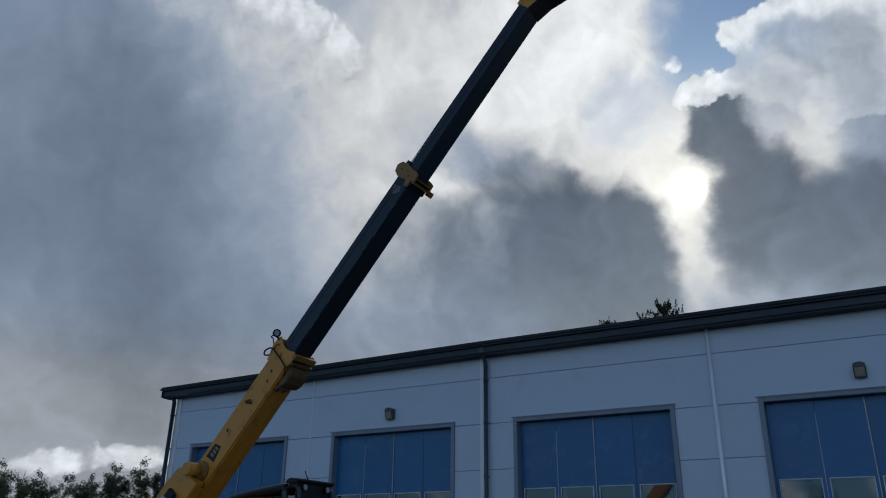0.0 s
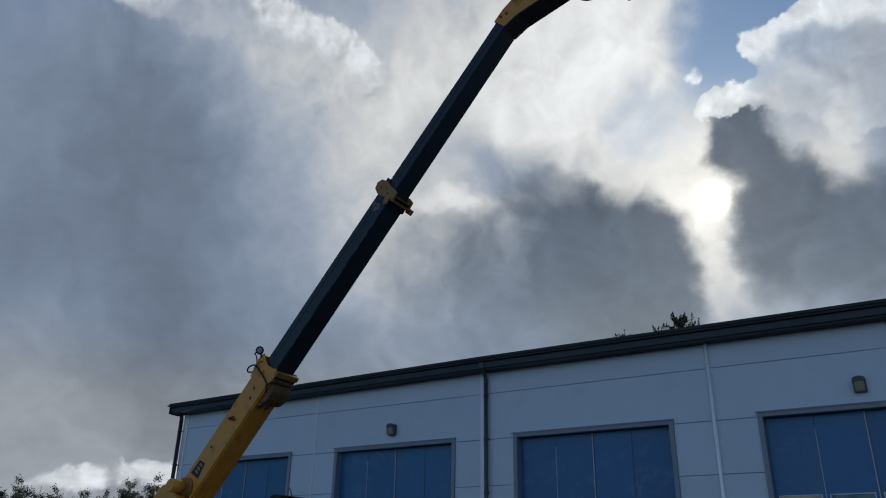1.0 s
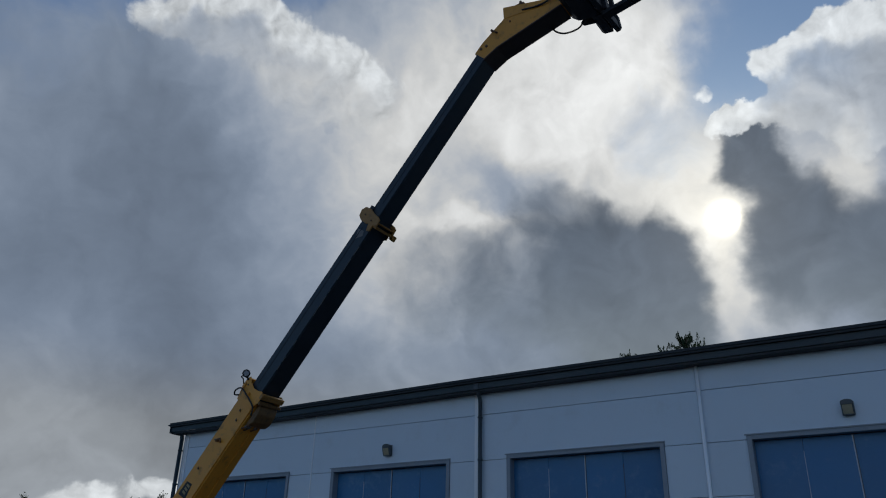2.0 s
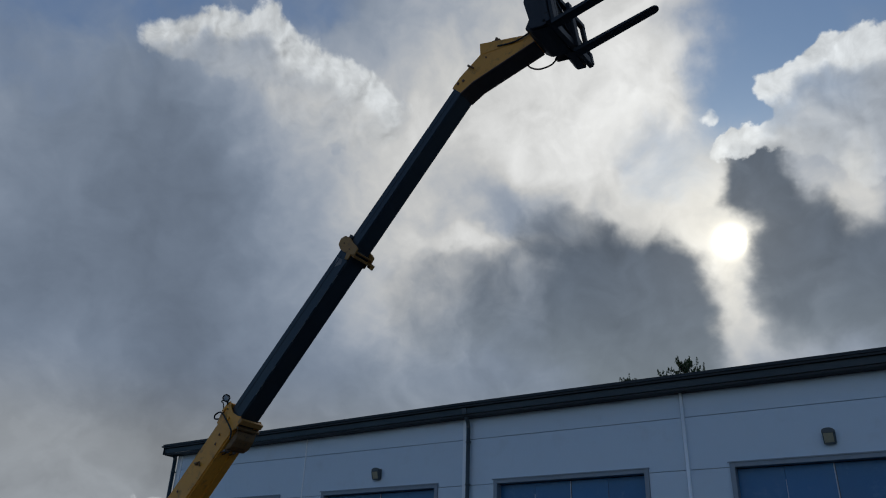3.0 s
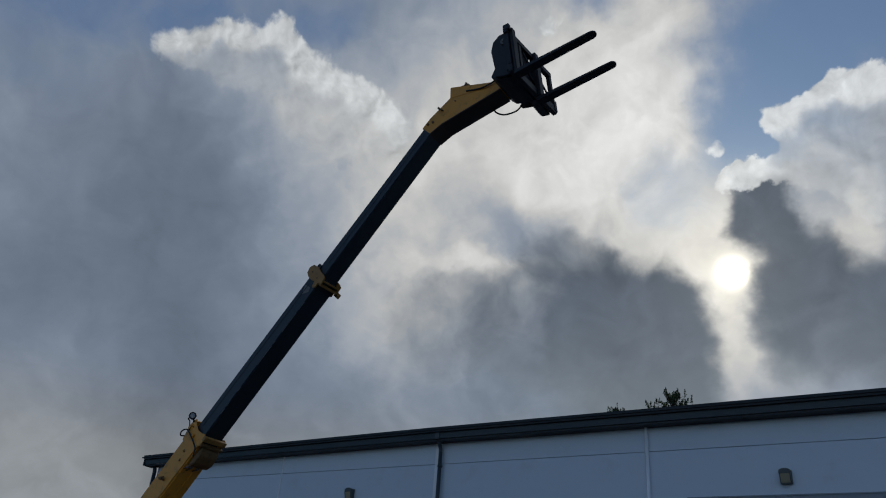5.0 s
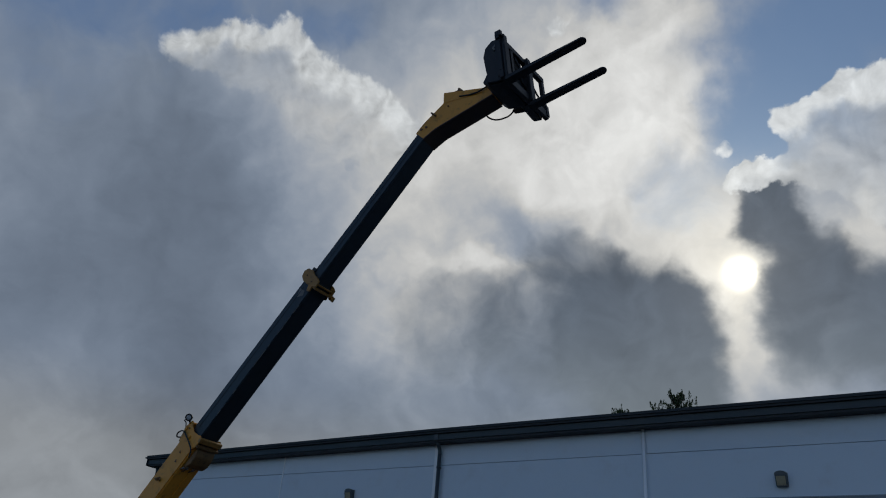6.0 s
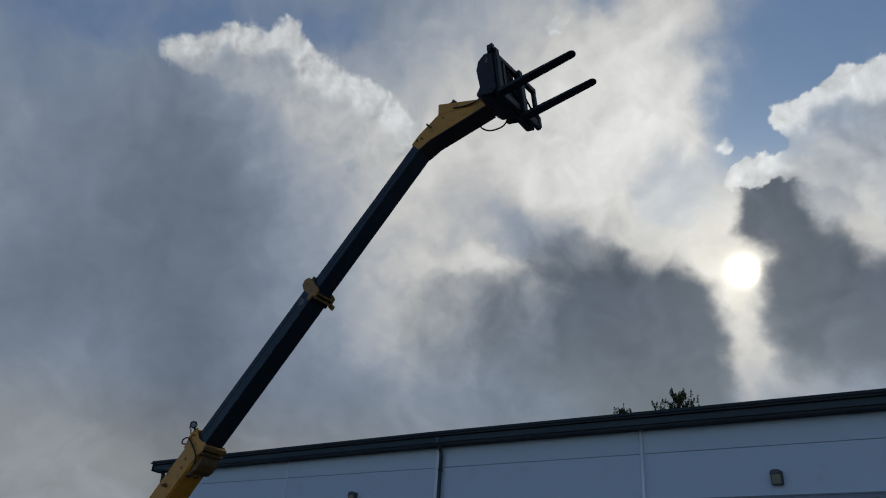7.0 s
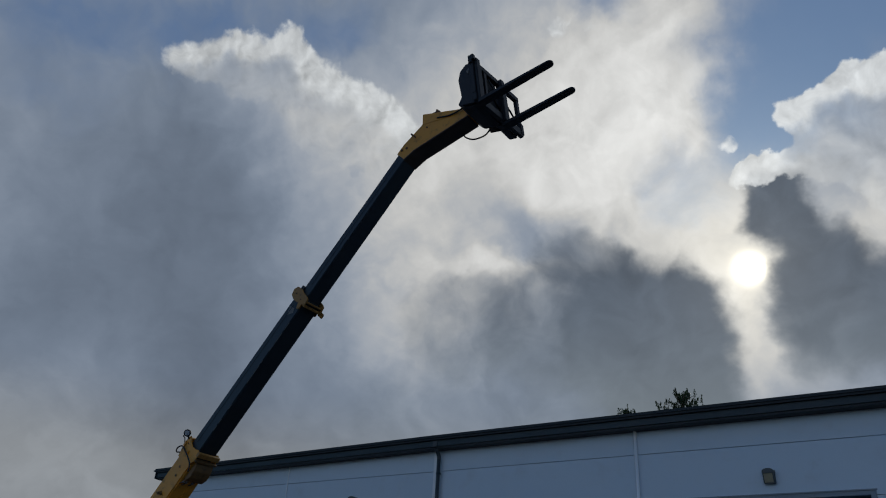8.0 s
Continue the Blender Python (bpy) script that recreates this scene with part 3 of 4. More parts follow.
def build_boom():
    bm = fresh()
    box(bm, (-3.5, -0.1), (-0.165, 0.165), (0.015, 0.345), BOOM, bevel=0.018)
    box(bm, (-3.4, -0.5), (0.03, 0.05), (0.004, 0.016), BOOM)
    outer = bpart("outer_boom", bm, YELLOW, label="worn yellow outer boom section")
    # nose collar with cheeks, lip and pad housing
    bm = fresh()
    cheek = [(-0.26, 0.345), (-0.07, 0.395), (0.03, 0.39), (0.078, 0.355), (0.03, 0.28), (0.008, 0.19), (0.03, 0.09), (0.06, 0.03), (0.03, -0.02), (-0.09, -0.02), (-0.20, 0.04)]
    for s in (-1, 1):
        slab(bm, cheek, sorted((s * 0.166, s * 0.178)), BOOM, bevel=0.003)
    box(bm, (-0.12, 0.05), (-0.1655, 0.1655), (0.346, 0.378), BOOM, bevel=0.005)
    part("nose_collar", bm, YELLOW, outer)
    bm = fresh()
    box(bm, (-0.02, 0.05), (-0.186, 0.186), (-0.04, 0.012), BOOM, bevel=0.006)
    part("nose_lip", bm, DULL, outer)
    bm = fresh()
    box(bm, (-0.088, -0.052), (-0.172, 0.188), (-0.052, 0.010), BOOM, bevel=0.006)
    slab(bm, [(-0.42, 0.012), (-0.38, -0.045), (-0.30, -0.082), (-0.19, -0.078), (-0.10, -0.04), (-0.10, 0.012)], (-0.12, 0.168), BOOM, bevel=0.008)
    part("pad_housing", bm, GRUBBY, outer, "greasy curved wear pad housing")
    for y, out in ((-0.135, 0.0), (-0.085, 0.02), (0.02, 0.01)):
        bm = fresh()
        hose(bm, [(-0.47 - out, y, 0.012), (-0.44 - out, y, -0.015), (-0.415, y, -0.035), (-0.385, y + 0.01, -0.055)], 0.010, 8, BOOM)
        end = part("hose_end", bm, RUST, outer)
        bm = fresh()
        rod(bm, (-0.425, y, -0.028), (-0.40, y + 0.005, -0.046), 0.018, sides=6, m=BOOM)
        part("nut", bm, BARE, end, "bare steel hose nut")
    for a, v in ((-0.06, 0.36), (-0.10, 0.20)):
        bm = fresh()
        box(bm, (a - 0.035, a + 0.035), (-0.196, -0.179), (v - 0.02, v + 0.02), BOOM, bevel=0.005)
        part("cheek_block", bm, YELLOW, outer)
    for a, v in ((-0.02, 0.31), (-0.12, 0.24)):
        bm = fresh()
        rod(bm, (a, -0.176, v), (a, -0.188, v), 0.013, sides=6, m=BOOM)
        part("bolt", bm, RUST, outer)
    # side bracket with two stub pins
    bm = fresh()
    rod(bm, (-0.80, -0.165, 0.20), (-0.82, -0.20, 0.22), 0.014, sides=8, m=BOOM)
    rod(bm, (-0.82, -0.195, 0.24), (-0.75, -0.195, 0.17), 0.011, sides=8, m=BOOM)
    rod(bm, (-0.80, -0.16, 0.17), (-0.76, -0.20, 0.15), 0.012, sides=8, m=BOOM)
    part("prop_bracket", bm, GRUBBY, outer)
    for a, v in ((-0.33, 0.17), (-0.45, 0.13), (-1.25, 0.22)):
        bm = fresh()
        rod(bm, (a, -0.165, v), (a + 0.01, -0.182, v), 0.008, sides=8, m=BOOM)
        box(bm, (a - 0.005, a + 0.03), (-0.182, -0.176), (v, v + 0.014), BOOM)
        part("hose_clip", bm, GRUBBY, outer)
    # maker's plate: dark plate with a pale edge and plain bars
    bm = fresh()
    slab(bm, [(-1.675, 0.28), (-1.475, 0.27), (-1.44, 0.165), (-1.64, 0.12)], (-0.169, -0.165), BOOM)
    part("maker_plate", bm, BLACK, outer, "black parallelogram maker's plate")
    for i in range(3):
        bm = fresh()
        a = -1.615 + 0.05 * i
        slab(bm, [(a, 0.235), (a + 0.03, 0.235), (a + 0.035, 0.175), (a + 0.005, 0.170)], (-0.171, -0.168), BOOM)
        part("plate_bar", bm, PLATE_BAR, outer, "dull yellow plain bar")
    # pivot boss on the near side
    bm = fresh()
    rod(bm, (-1.83, -0.24, 0.20), (-1.83, -0.41, 0.20), 0.08, sides=28, m=BOOM)
    rod(bm, (-1.83, -0.41, 0.20), (-1.83, -0.42, 0.20), 0.08, 0.072, sides=28, m=BOOM)
    boss = part("pivot_boss", bm, YELLOW, outer)
    bm = fresh()
    rod(bm, (-1.83, -0.16, 0.20), (-1.83, -0.21, 0.20), 0.118, sides=28, m=BOOM)
    rod(bm, (-1.83, -0.21, 0.20), (-1.83, -0.222, 0.20), 0.118, 0.108, sides=28, m=BOOM)
    rod(bm, (-1.83, -0.222, 0.20), (-1.83, -0.2395, 0.20), 0.098, sides=28, m=BOOM)
    part("washer", bm, DULL, boss, "dull worn washer ring")
    bm = fresh()
    hose(bm, [(-1.89, -0.19, 0.10), (-1.95, -0.2, 0.05), (-1.92, -0.2, 0.0), (-1.86, -0.19, 0.06)], 0.006, 6, BOOM)
    part("locking_wire", bm, BLACK, outer)
    # raised gusset behind the boss, with the slave ram
    bm = fresh()
    slab(bm, [(-1.92, 0.34), (-2.0, 0.45), (-2.25, 0.48), (-3.3, 0.46), (-3.4, 0.02), (-1.9, 0.02)], (-0.30, -0.166), BOOM, bevel=0.012)
    part("rear_gusset", bm, YELLOW, outer)
    bm = fresh()
    box(bm, (-2.9, -2.2), (-0.36, -0.302), (0.18, 0.32), BOOM, bevel=0.01)
    part("slot_cover", bm, BLACK, outer)
    bm = fresh()
    rod(bm, (-3.2, -0.39, 0.20), (-2.28, -0.39, 0.25), 0.035, m=BOOM)
    part("slave_ram", bm, CHROME, outer)

    # middle section and its collar
    bm = fresh()
    box(bm, (-0.25, 2.62), (-0.142, 0.158), (0.055, 0.295), MIDDLE, bevel=0.012)
    middle = bpart("middle_boom", bm, BOOM_DARK, label="dark steel middle boom section")
    bm = fresh()
    box(bm, (0.08, 2.45), (-0.1445, -0.1425), (0.20, 0.215), MIDDLE)
    part("wear_strip", bm, BLACK, middle)
    bm = fresh()
    lobe = [(2.51, 0.17), (2.505, 0.28), (2.54, 0.36), (2.62, 0.385), (2.685, 0.34), (2.70, 0.24), (2.675, 0.15), (2.67, 0.06), (2.65, 0.0), (2.56, -0.01), (2.54, 0.05), (2.465, 0.045), (2.44, 0.10), (2.53, 0.14)]
    slab(bm, lobe, (-0.166, -0.1425), MIDDLE, bevel=0.004)
    slab(bm, lobe, (0.1585, 0.178), MIDDLE, bevel=0.004)
    box(bm, (2.55, 2.66), (-0.142, 0.158), (0.30, 0.36), MIDDLE, bevel=0.005)
    box(bm, (2.525, 2.558), (-0.15, 0.20), (-0.012, 0.052), MIDDLE, bevel=0.006)
    box(bm, (2.59, 2.612), (-0.15, 0.19), (0.005, 0.052), MIDDLE, bevel=0.006)
    box(bm, (2.50, 2.57), (0.179, 0.208), (-0.06, 0.05), MIDDLE, bevel=0.006)
    part("middle_collar", bm, DULL, middle, "yellow wear pad collar")
    for a, v in ((2.60, 0.27), (2.58, 0.12)):
        bm = fresh()
        rod(bm, (a, -0.165, v), (a, -0.175, v), 0.011, sides=6, m=MIDDLE)
        part("bolt", bm, RUST, middle)
    bm = fresh()
    box(bm, (2.56, 2.74), (-0.135, 0.135), (0.23, 0.31), MIDDLE, bevel=0.005)
    part("wear_pad", bm, BLACK, middle)

    scrapes = random.Random(9)
    for k in range(14):
        a, y, z = scrapes.uniform(0.15, 2.4), -0.1425, 0.0545
        bm = fresh()
        box(bm, (a, a + scrapes.uniform(0.04, 0.22)), (y - 0.0012, y + 0.006), (z + 0.006, z + scrapes.uniform(0.009, 0.012)), MIDDLE)
        part("scraped_edge", bm, BARE, middle)
    bm = fresh()
    slab(bm, [(2.28, 0.20), (2.40, 0.26), (2.42, 0.15), (2.36, 0.12)], (-0.1445, -0.1432), MIDDLE)
    part("scraped_patch", bm, BARE, middle, "bare scraped metal patch")

    # inner section and gooseneck head
    bm = fresh()
    box(bm, (2.2, 5.12), (-0.120, 0.145), (0.082, 0.255), INNER, bevel=0.01)
    inner = bpart("inner_boom", bm, BOOM_DARK, label="dark steel inner boom section")
    bm = fresh()
    box(bm, (2.85, 5.0), (-0.1225, -0.1205), (0.165, 0.172), INNER)
    part("wear_strip", bm, BLACK, inner)
    bm = fresh()
    rod(bm, (2.72, -0.09, 0.285), (5.0, -0.09, 0.268), 0.005, sides=6, m=INNER)
    part("retract_cable", bm, BLACK, inner)
    bm = fresh()
    slab(bm, [(4.70, 7.76), (4.885, 7.865), (5.765, 8.105), (5.90, 8.16), (5.90, 8.25), (5.66, 8.265), (4.975, 8.445), (4.985, 8.26), (4.68, 8.03), (4.56, 7.90)], (-0.125, 0.146), HEAD, bevel=0.008)
    neck = bpart("gooseneck", bm, YELLOW, label="yellow gooseneck boom head")
    # thin dark plate added to stand for the shade under the neck
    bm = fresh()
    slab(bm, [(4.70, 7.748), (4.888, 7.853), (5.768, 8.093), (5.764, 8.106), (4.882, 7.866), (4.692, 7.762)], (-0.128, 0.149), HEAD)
    part("neck_shade_plate", bm, NECK_SHADE, neck, "dark plate that stands for the shaded underside")
    bm = fresh()
    slab(bm, [(5.0, 8.262), (5.62, 8.20), (5.62, 8.19), (5.0, 8.25)], (-0.130, -0.1255), HEAD)
    part("weld_seam", bm, YELLOW, neck)
    bm = fresh()
    rod(bm, (4.83, -0.125, 8.13), (4.815, -0.15, 8.145), 0.014, sides=8, m=HEAD)
    rod(bm, (4.83, -0.16, 8.13), (4.91, -0.16, 8.05), 0.012, sides=8, m=HEAD)
    part("grease_pipe", bm, RUST, neck)
    bm = fresh()
    rod(bm, (5.20, -0.10, 8.375), (5.22, -0.10, 8.44), 0.018, sides=8, m=HEAD)
    box(bm, (5.15, 5.27), (-0.12, -0.08), (8.37, 8.405), HEAD, bevel=0.006)
    part("top_lug", bm, RUST, neck)
    for x, z, r in ((4.66, 7.93, 0.02), (4.74, 7.94, 0.02), (5.08, 8.17, 0.013)):
        bm = fresh()
        rod(bm, (x, -0.125, z), (x, -0.138, z), r, sides=6, m=HEAD)
        part("bolt", bm, RUST, neck)
    bm = fresh()
    hose(bm, [(5.25, -0.13, 8.27), (5.45, -0.14, 8.22), (5.62, -0.15, 8.22), (5.78, -0.16, 8.28), (5.88, -0.17, 8.36)], 0.011, 8, HEAD)
    part("tilt_hose", bm, RUBBER, neck)
    bm = fresh()
    hose(bm, [(5.52, 0.12, 8.05), (5.56, 0.16, 7.99), (5.66, 0.20, 7.95), (5.80, 0.24, 7.98), (5.87, 0.26, 8.06), (5.88, 0.26, 8.12)], 0.011, 8, HEAD)
    part("hanging_hose", bm, RUBBER, neck, "black hose hanging in a loop")
    bm = fresh()
    rod(bm, (5.45, 0.04, 8.30), (5.95, 0.04, 8.58), 0.04, sides=12, m=HEAD)
    part("tilt_ram", bm, BLACK, neck)


build_boom()


def build_work_light():
    bm = fresh()
    base = BOOM @ Vector((0.02, -0.185, 0.36))
    head = BOOM @ Vector((0.07, -0.20, 0.43))
    way = Vector((0.62, -0.72, -0.30)).normalized()
    rod(bm, head - way * 0.055, head + way * 0.04, 0.036, 0.054, 8)
    lamp = bpart("work_light", bm, BLACK, label="small round black boom work light")
    bm = fresh()
    rod(bm, head + way * 0.041, head + way * 0.048, 0.036, 0.032, 8)
    part("lens", bm, LENS, lamp)
    bm = fresh()
    hose(bm, [base, base + Vector((-0.02, 0, 0.05)), head - way * 0.02 + Vector((0, 0, -0.06))], 0.012, 6)
    hose(bm, [head - way * 0.05, head + Vector((-0.09, 0, -0.03)), base + Vector((-0.09, 0, 0.02)), base + Vector((-0.06, 0.0, -0.10))], 0.008, 6)
    part("stalk", bm, RUBBER, lamp)
    bm = fresh()
    pts = [(-0.20, -0.17, 0.35), (-0.24, -0.19, 0.41), (-0.19, -0.2, 0.43), (-0.11, -0.2, 0.36), (-0.11, -0.205, 0.20), (-0.13, -0.205, 0.05), (-0.16, -0.2, -0.02), (-0.24, -0.19, -0.06)]
    hose(bm, pts, 0.010, 8, BOOM)
    bpart("boom_hose", bm, RUBBER)


build_work_light()


def build_carriage():
    m, blade = HEAD @ pose(6.19, 0, 7.965, 0, -6.0, 0) @ pose(0, 0, 0, 4.0, 0, -2.5), HEAD @ pose(6.19, 0, 7.95, 0, -9.5, 0)
    bm = fresh()
    box(bm, (-0.06, 0.0), (-0.50, 0.625), (0.03, 0.15), m, bevel=0.006)
    box(bm, (-0.06, 0.0), (-0.52, 0.625), (0.645, 0.725), m, bevel=0.006)
    for y0, y1 in ((-0.50, -0.42), (-0.24, -0.18), (0.12, 0.19), (0.56, 0.625)):
        box(bm, (-0.055, -0.004), (y0, y1), (0.15, 0.645), m, bevel=0.004)
    box(bm, (-0.055, 0.03), (-0.525, -0.465), (0.68, 0.765), m, bevel=0.006)
    frame_ob = bpart("fork_carriage", bm, BLACK, label="black steel fork carriage frame")
    for (ya, za), (yb, zb) in (((-0.42, 0.62), (0.12, 0.22)), ((-0.10, 0.62), (0.30, 0.28)), ((0.19, 0.50), (0.52, 0.26))):
        bm = fresh()
        rod(bm, (-0.03, ya, za), (-0.03, yb, zb), 0.014, sides=8, m=m)
        part("brace", bm, BLACK, frame_ob)
    # hitch cheeks behind the carriage
    for y in ((-0.385, -0.355), (0.30, 0.33)):
        bm = fresh()
        slab(bm, [(6.02, 8.76), (5.87, 8.75), (5.785, 8.66), (5.765, 8.52), (5.85, 8.15), (5.82, 8.11), (5.86, 8.06), (6.02, 8.03), (6.13, 8.05), (6.07, 8.74)], y, HEAD, bevel=0.006)
        part("hitch_cheek", bm, BLACK, frame_ob)
    bm = fresh()
    slab(bm, [(5.76, 8.13), (5.85, 8.045), (6.0, 8.02), (6.10, 8.02), (6.08, 8.32), (5.86, 8.36)], (-0.35, 0.20), HEAD, bevel=0.01)
    slab(bm, [(5.98, 8.08), (6.02, 8.035), (6.13, 8.02), (6.13, 8.12), (6.03, 8.13)], (0.20, 0.57), HEAD, bevel=0.006)
    part("hitch_block", bm, BLACK, frame_ob)
    bm = fresh()
    box(bm, (-0.05, 0.01), (0.57, 0.64), (0.06, 0.24), m, bevel=0.006)
    part("side_stop", bm, BLACK, frame_ob)
    bm = fresh()
    rod(bm, (5.955, -0.385, 8.60), (5.955, -0.405, 8.60), 0.045, sides=18, m=HEAD)
    rod(bm, (5.955, -0.405, 8.60), (5.955, -0.42, 8.60), 0.02, sides=12, m=HEAD)
    part("hitch_pin", bm, BARE, frame_ob)
    bm = fresh()
    rod(bm, (5.90, -0.3, 8.25), (5.90, 0.3, 8.25), 0.05, sides=14, m=HEAD)
    rod(bm, (5.96, -0.34, 8.66), (5.96, 0.3, 8.66), 0.035, sides=14, m=HEAD)
    part("hitch_shaft", bm, BLACK, frame_ob)
    bm = fresh()
    box(bm, (-0.14, -0.075), (-0.40, 0.15), (0.16, 0.70), m, bevel=0.01)
    part("hitch_plate", bm, BLACK, frame_ob)
    # two forks: shank up the carriage, blade with a rounded tip
    for y in (-0.42, 0.165):
        bm = fresh()
        box(bm, (0.002, 0.045), (y - 0.055, y + 0.055), (0.02, 0.60), m, bevel=0.008)
        box(bm, (-0.05, 0.04), (y - 0.045, y + 0.045), (0.57, 0.735), m, bevel=0.008)
        outline = [(-0.02, -0.058), (0.95, -0.058)]
        outline += [(0.99 + 0.058 * math.sin(q), -0.058 * math.cos(q)) for q in (radians(a) for a in range(0, 181, 20))]
        outline += [(0.95, 0.058), (-0.02, 0.058)]
        top = [bm.verts.new(blade @ Vector((px, y + py, 0.025 - 0.006 * px))) for px, py in outline]
        low = [bm.verts.new(blade @ Vector((px, y + py, -0.03 + 0.03 * px))) for px, py in outline]
        bm.faces.new(top)
        bm.faces.new(low[::-1])
        for i in range(len(top)):
            j = (i + 1) % len(top)
            bm.faces.new((top[i], low[i], low[j], top[j]))
        bmesh.ops.recalc_face_normals(bm, faces=bm.faces[:])
        bpart("fork", bm, BLACK, label="dark worn steel pallet fork")


build_carriage()


def build_wheel(x, y):
    bm = fresh()
    r, w = 0.55, 0.20
    ring = [(0.30, -w), (r - 0.08, -w), (r - 0.02, -w * 0.85), (r, -w * 0.6), (r, w * 0.6), (r - 0.02, w * 0.85), (r - 0.08, w), (0.30, w)]
    loops = []
    for i in range(40):
        q = 2 * math.pi * i / 40
        loops.append([bm.verts.new((x + a * math.cos(q), y + b, r + a * math.sin(q))) for a, b in ring])
    for i in range(40):
        a, b = loops[i], loops[(i + 1) % 40]
        for k in range(len(ring)):
            j = (k + 1) % len(ring)
            bm.faces.new((a[k], b[k], b[j], a[j]))
    for i in range(20):
        q = 2 * math.pi * i / 20
        for s in (-1, 1):
            turn = pose(x, y, r) @ Matrix.Rotation(-q - s * 0.08, 4, "Y")
            box(bm, (r - 0.01, r + 0.025), sorted((s * 0.01, s * 0.18)), (-0.03, 0.03), turn)
    bmesh.ops.recalc_face_normals(bm, faces=bm.faces[:])
    tyre = bpart("wheel", bm, RUBBER, label="black lugged rubber tyre")
    bm = fresh()
    rod(bm, (x, y - 0.17, r), (x, y + 0.17, r), 0.31, sides=28)
    rod(bm, (x, y - 0.2, r), (x, y + 0.2, r), 0.12, sides=18)
    part("rim", bm, YELLOW, tyre)


def build_body():
    bm = fresh()
    slab(bm, [(-1.75, 0.55), (-1.75, 1.35), (-1.2, 1.55), (-0.3, 1.2), (2.1, 0.95), (2.35, 0.8), (2.35, 0.5), (-1.5, 0.42)], (-0.45, 0.95), bevel=0.02)
    bpart("chassis", bm, YELLOW, label="yellow welded chassis")
    for y in (-0.34, 0.27):
        bm = fresh()
        slab(bm, [(-1.35, 1.3), (-1.15, 1.75), (-0.75, 1.85), (-0.35, 1.6), (-0.1, 1.05)], (y, y + 0.06), bevel=0.01)
        bpart("boom_tower", bm, YELLOW)
    bm = fresh()
    rod(bm, (-0.82, -0.36, 1.43), (-0.82, 0.36, 1.43), 0.07)
    bpart("boom_pin", bm, CHROME)
    bm = fresh()
    box(bm, (-1.95, -1.75), (-0.6, 1.05), (0.6, 1.3), bevel=0.05)
    bpart("counterweight", bm, BLACK)
    bm = fresh()
    rod(bm, (1.1, 0.0, 0.95), (0.4, 0.0, 1.6), 0.075)
    ram = bpart("lift_ram", bm, BLACK)
    bm = fresh()
    rod(bm, (0.4, 0.0, 1.6), (-0.08, 0.0, 2.06), 0.045)
    part("rod", bm, CHROME, ram)
    bm = fresh()
    box(bm, (-0.35, 1.7), (-0.95, -0.45), (0.65, 1.35), bevel=0.06)
    bpart("engine_cover", bm, YELLOW)
    for x in (-1.05, 1.75):
        for y in (-0.78, 1.28):
            build_wheel(x, y)
    for x in (-1.05, 1.75):
        bm = fresh()
        rod(bm, (x, -0.7, 0.55), (x, 1.2, 0.55), 0.1)
        bpart("axle", bm, BLACK)


build_body()


def build_cab():
    y0, y1 = 0.47, 1.15
    bm = fresh()
    box(bm, (-0.25, 1.2), (y0, y1), (0.7, 1.45), bevel=0.04)
    cab = bpart("cab", bm, YELLOW, label="operator's cab with dark frame and glazing")
    # rounded dark roll frame
    bm = fresh()
    for y in (y0 + 0.04, y1 - 0.04):
        hose(bm, [(-0.10, y, 1.4), (-0.12, y, 2.2), (-0.05, y, 2.36), (0.80, y, 2.48), (0.88, y, 2.44), (0.90, y, 2.3)], 0.05, 12)
        hose(bm, [(0.90, y, 2.40), (0.92, y, 1.9), (0.94, y, 1.4)], 0.04, 10)
        hose(bm, [(0.95, y, 2.5), (1.08, y, 2.48), (1.13, y, 2.3), (1.15, y, 1.4)], 0.03, 10)
    part("roll_frame", bm, CAB_TEAL, cab, "dark teal rounded roll frame")
    bm = fresh()
    slab(bm, [(-0.08, 2.34), (-0.04, 2.385), (0.78, 2.505), (0.84, 2.50), (0.82, 2.46), (-0.02, 2.33)], (y0 + 0.06, y1 - 0.06), bevel=0.015)
    part("roof_skin", bm, BLACK, cab, "dark rounded cab roof skin")
    bm = fresh()
    box(bm, (-0.2, 1.12), (y0 + 0.03, y0 + 0.04), (1.45, 2.38))
    box(bm, (-0.2, 1.12), (y1 - 0.04, y1 - 0.03), (1.45, 2.38))
    part("side_glass", bm, GLASS, cab)
    bm = fresh()
    slab(bm, [(0.89, 2.53), (0.95, 2.585), (0.99, 2.59), (1.14, 2.575), (1.15, 2.55), (1.08, 2.525)], (y0, y1), bevel=0.012)
    part("roof_cap", bm, BLACK, cab, "dark cab roof cap")
    bm = fresh()
    rod(bm, (1.02, y0 + 0.3, 2.57), (0.95, y0 + 0.3, 2.70), 0.007, sides=6)
    part("aerial", bm, BLACK, cab)
    bm = fresh()
    box(bm, (1.06, 1.10), (y0 + 0.02, y1 - 0.02), (2.15, 2.53), bevel=0.01)
    part("lamp_panel", bm, BLACK, cab)
    for y in (0.58, 1.0):
        bm = fresh()
        rod(bm, (1.105, y, 2.48), (1.15, y, 2.478), 0.036, 0.044, 14)
        lamp = part("cab_lamp", bm, BLACK, cab)
        bm = fresh()
        rod(bm, (1.151, y, 2.478), (1.158, y, 2.478), 0.037, 0.03, 14)
        part("lens", bm, LENS, lamp)


build_cab()


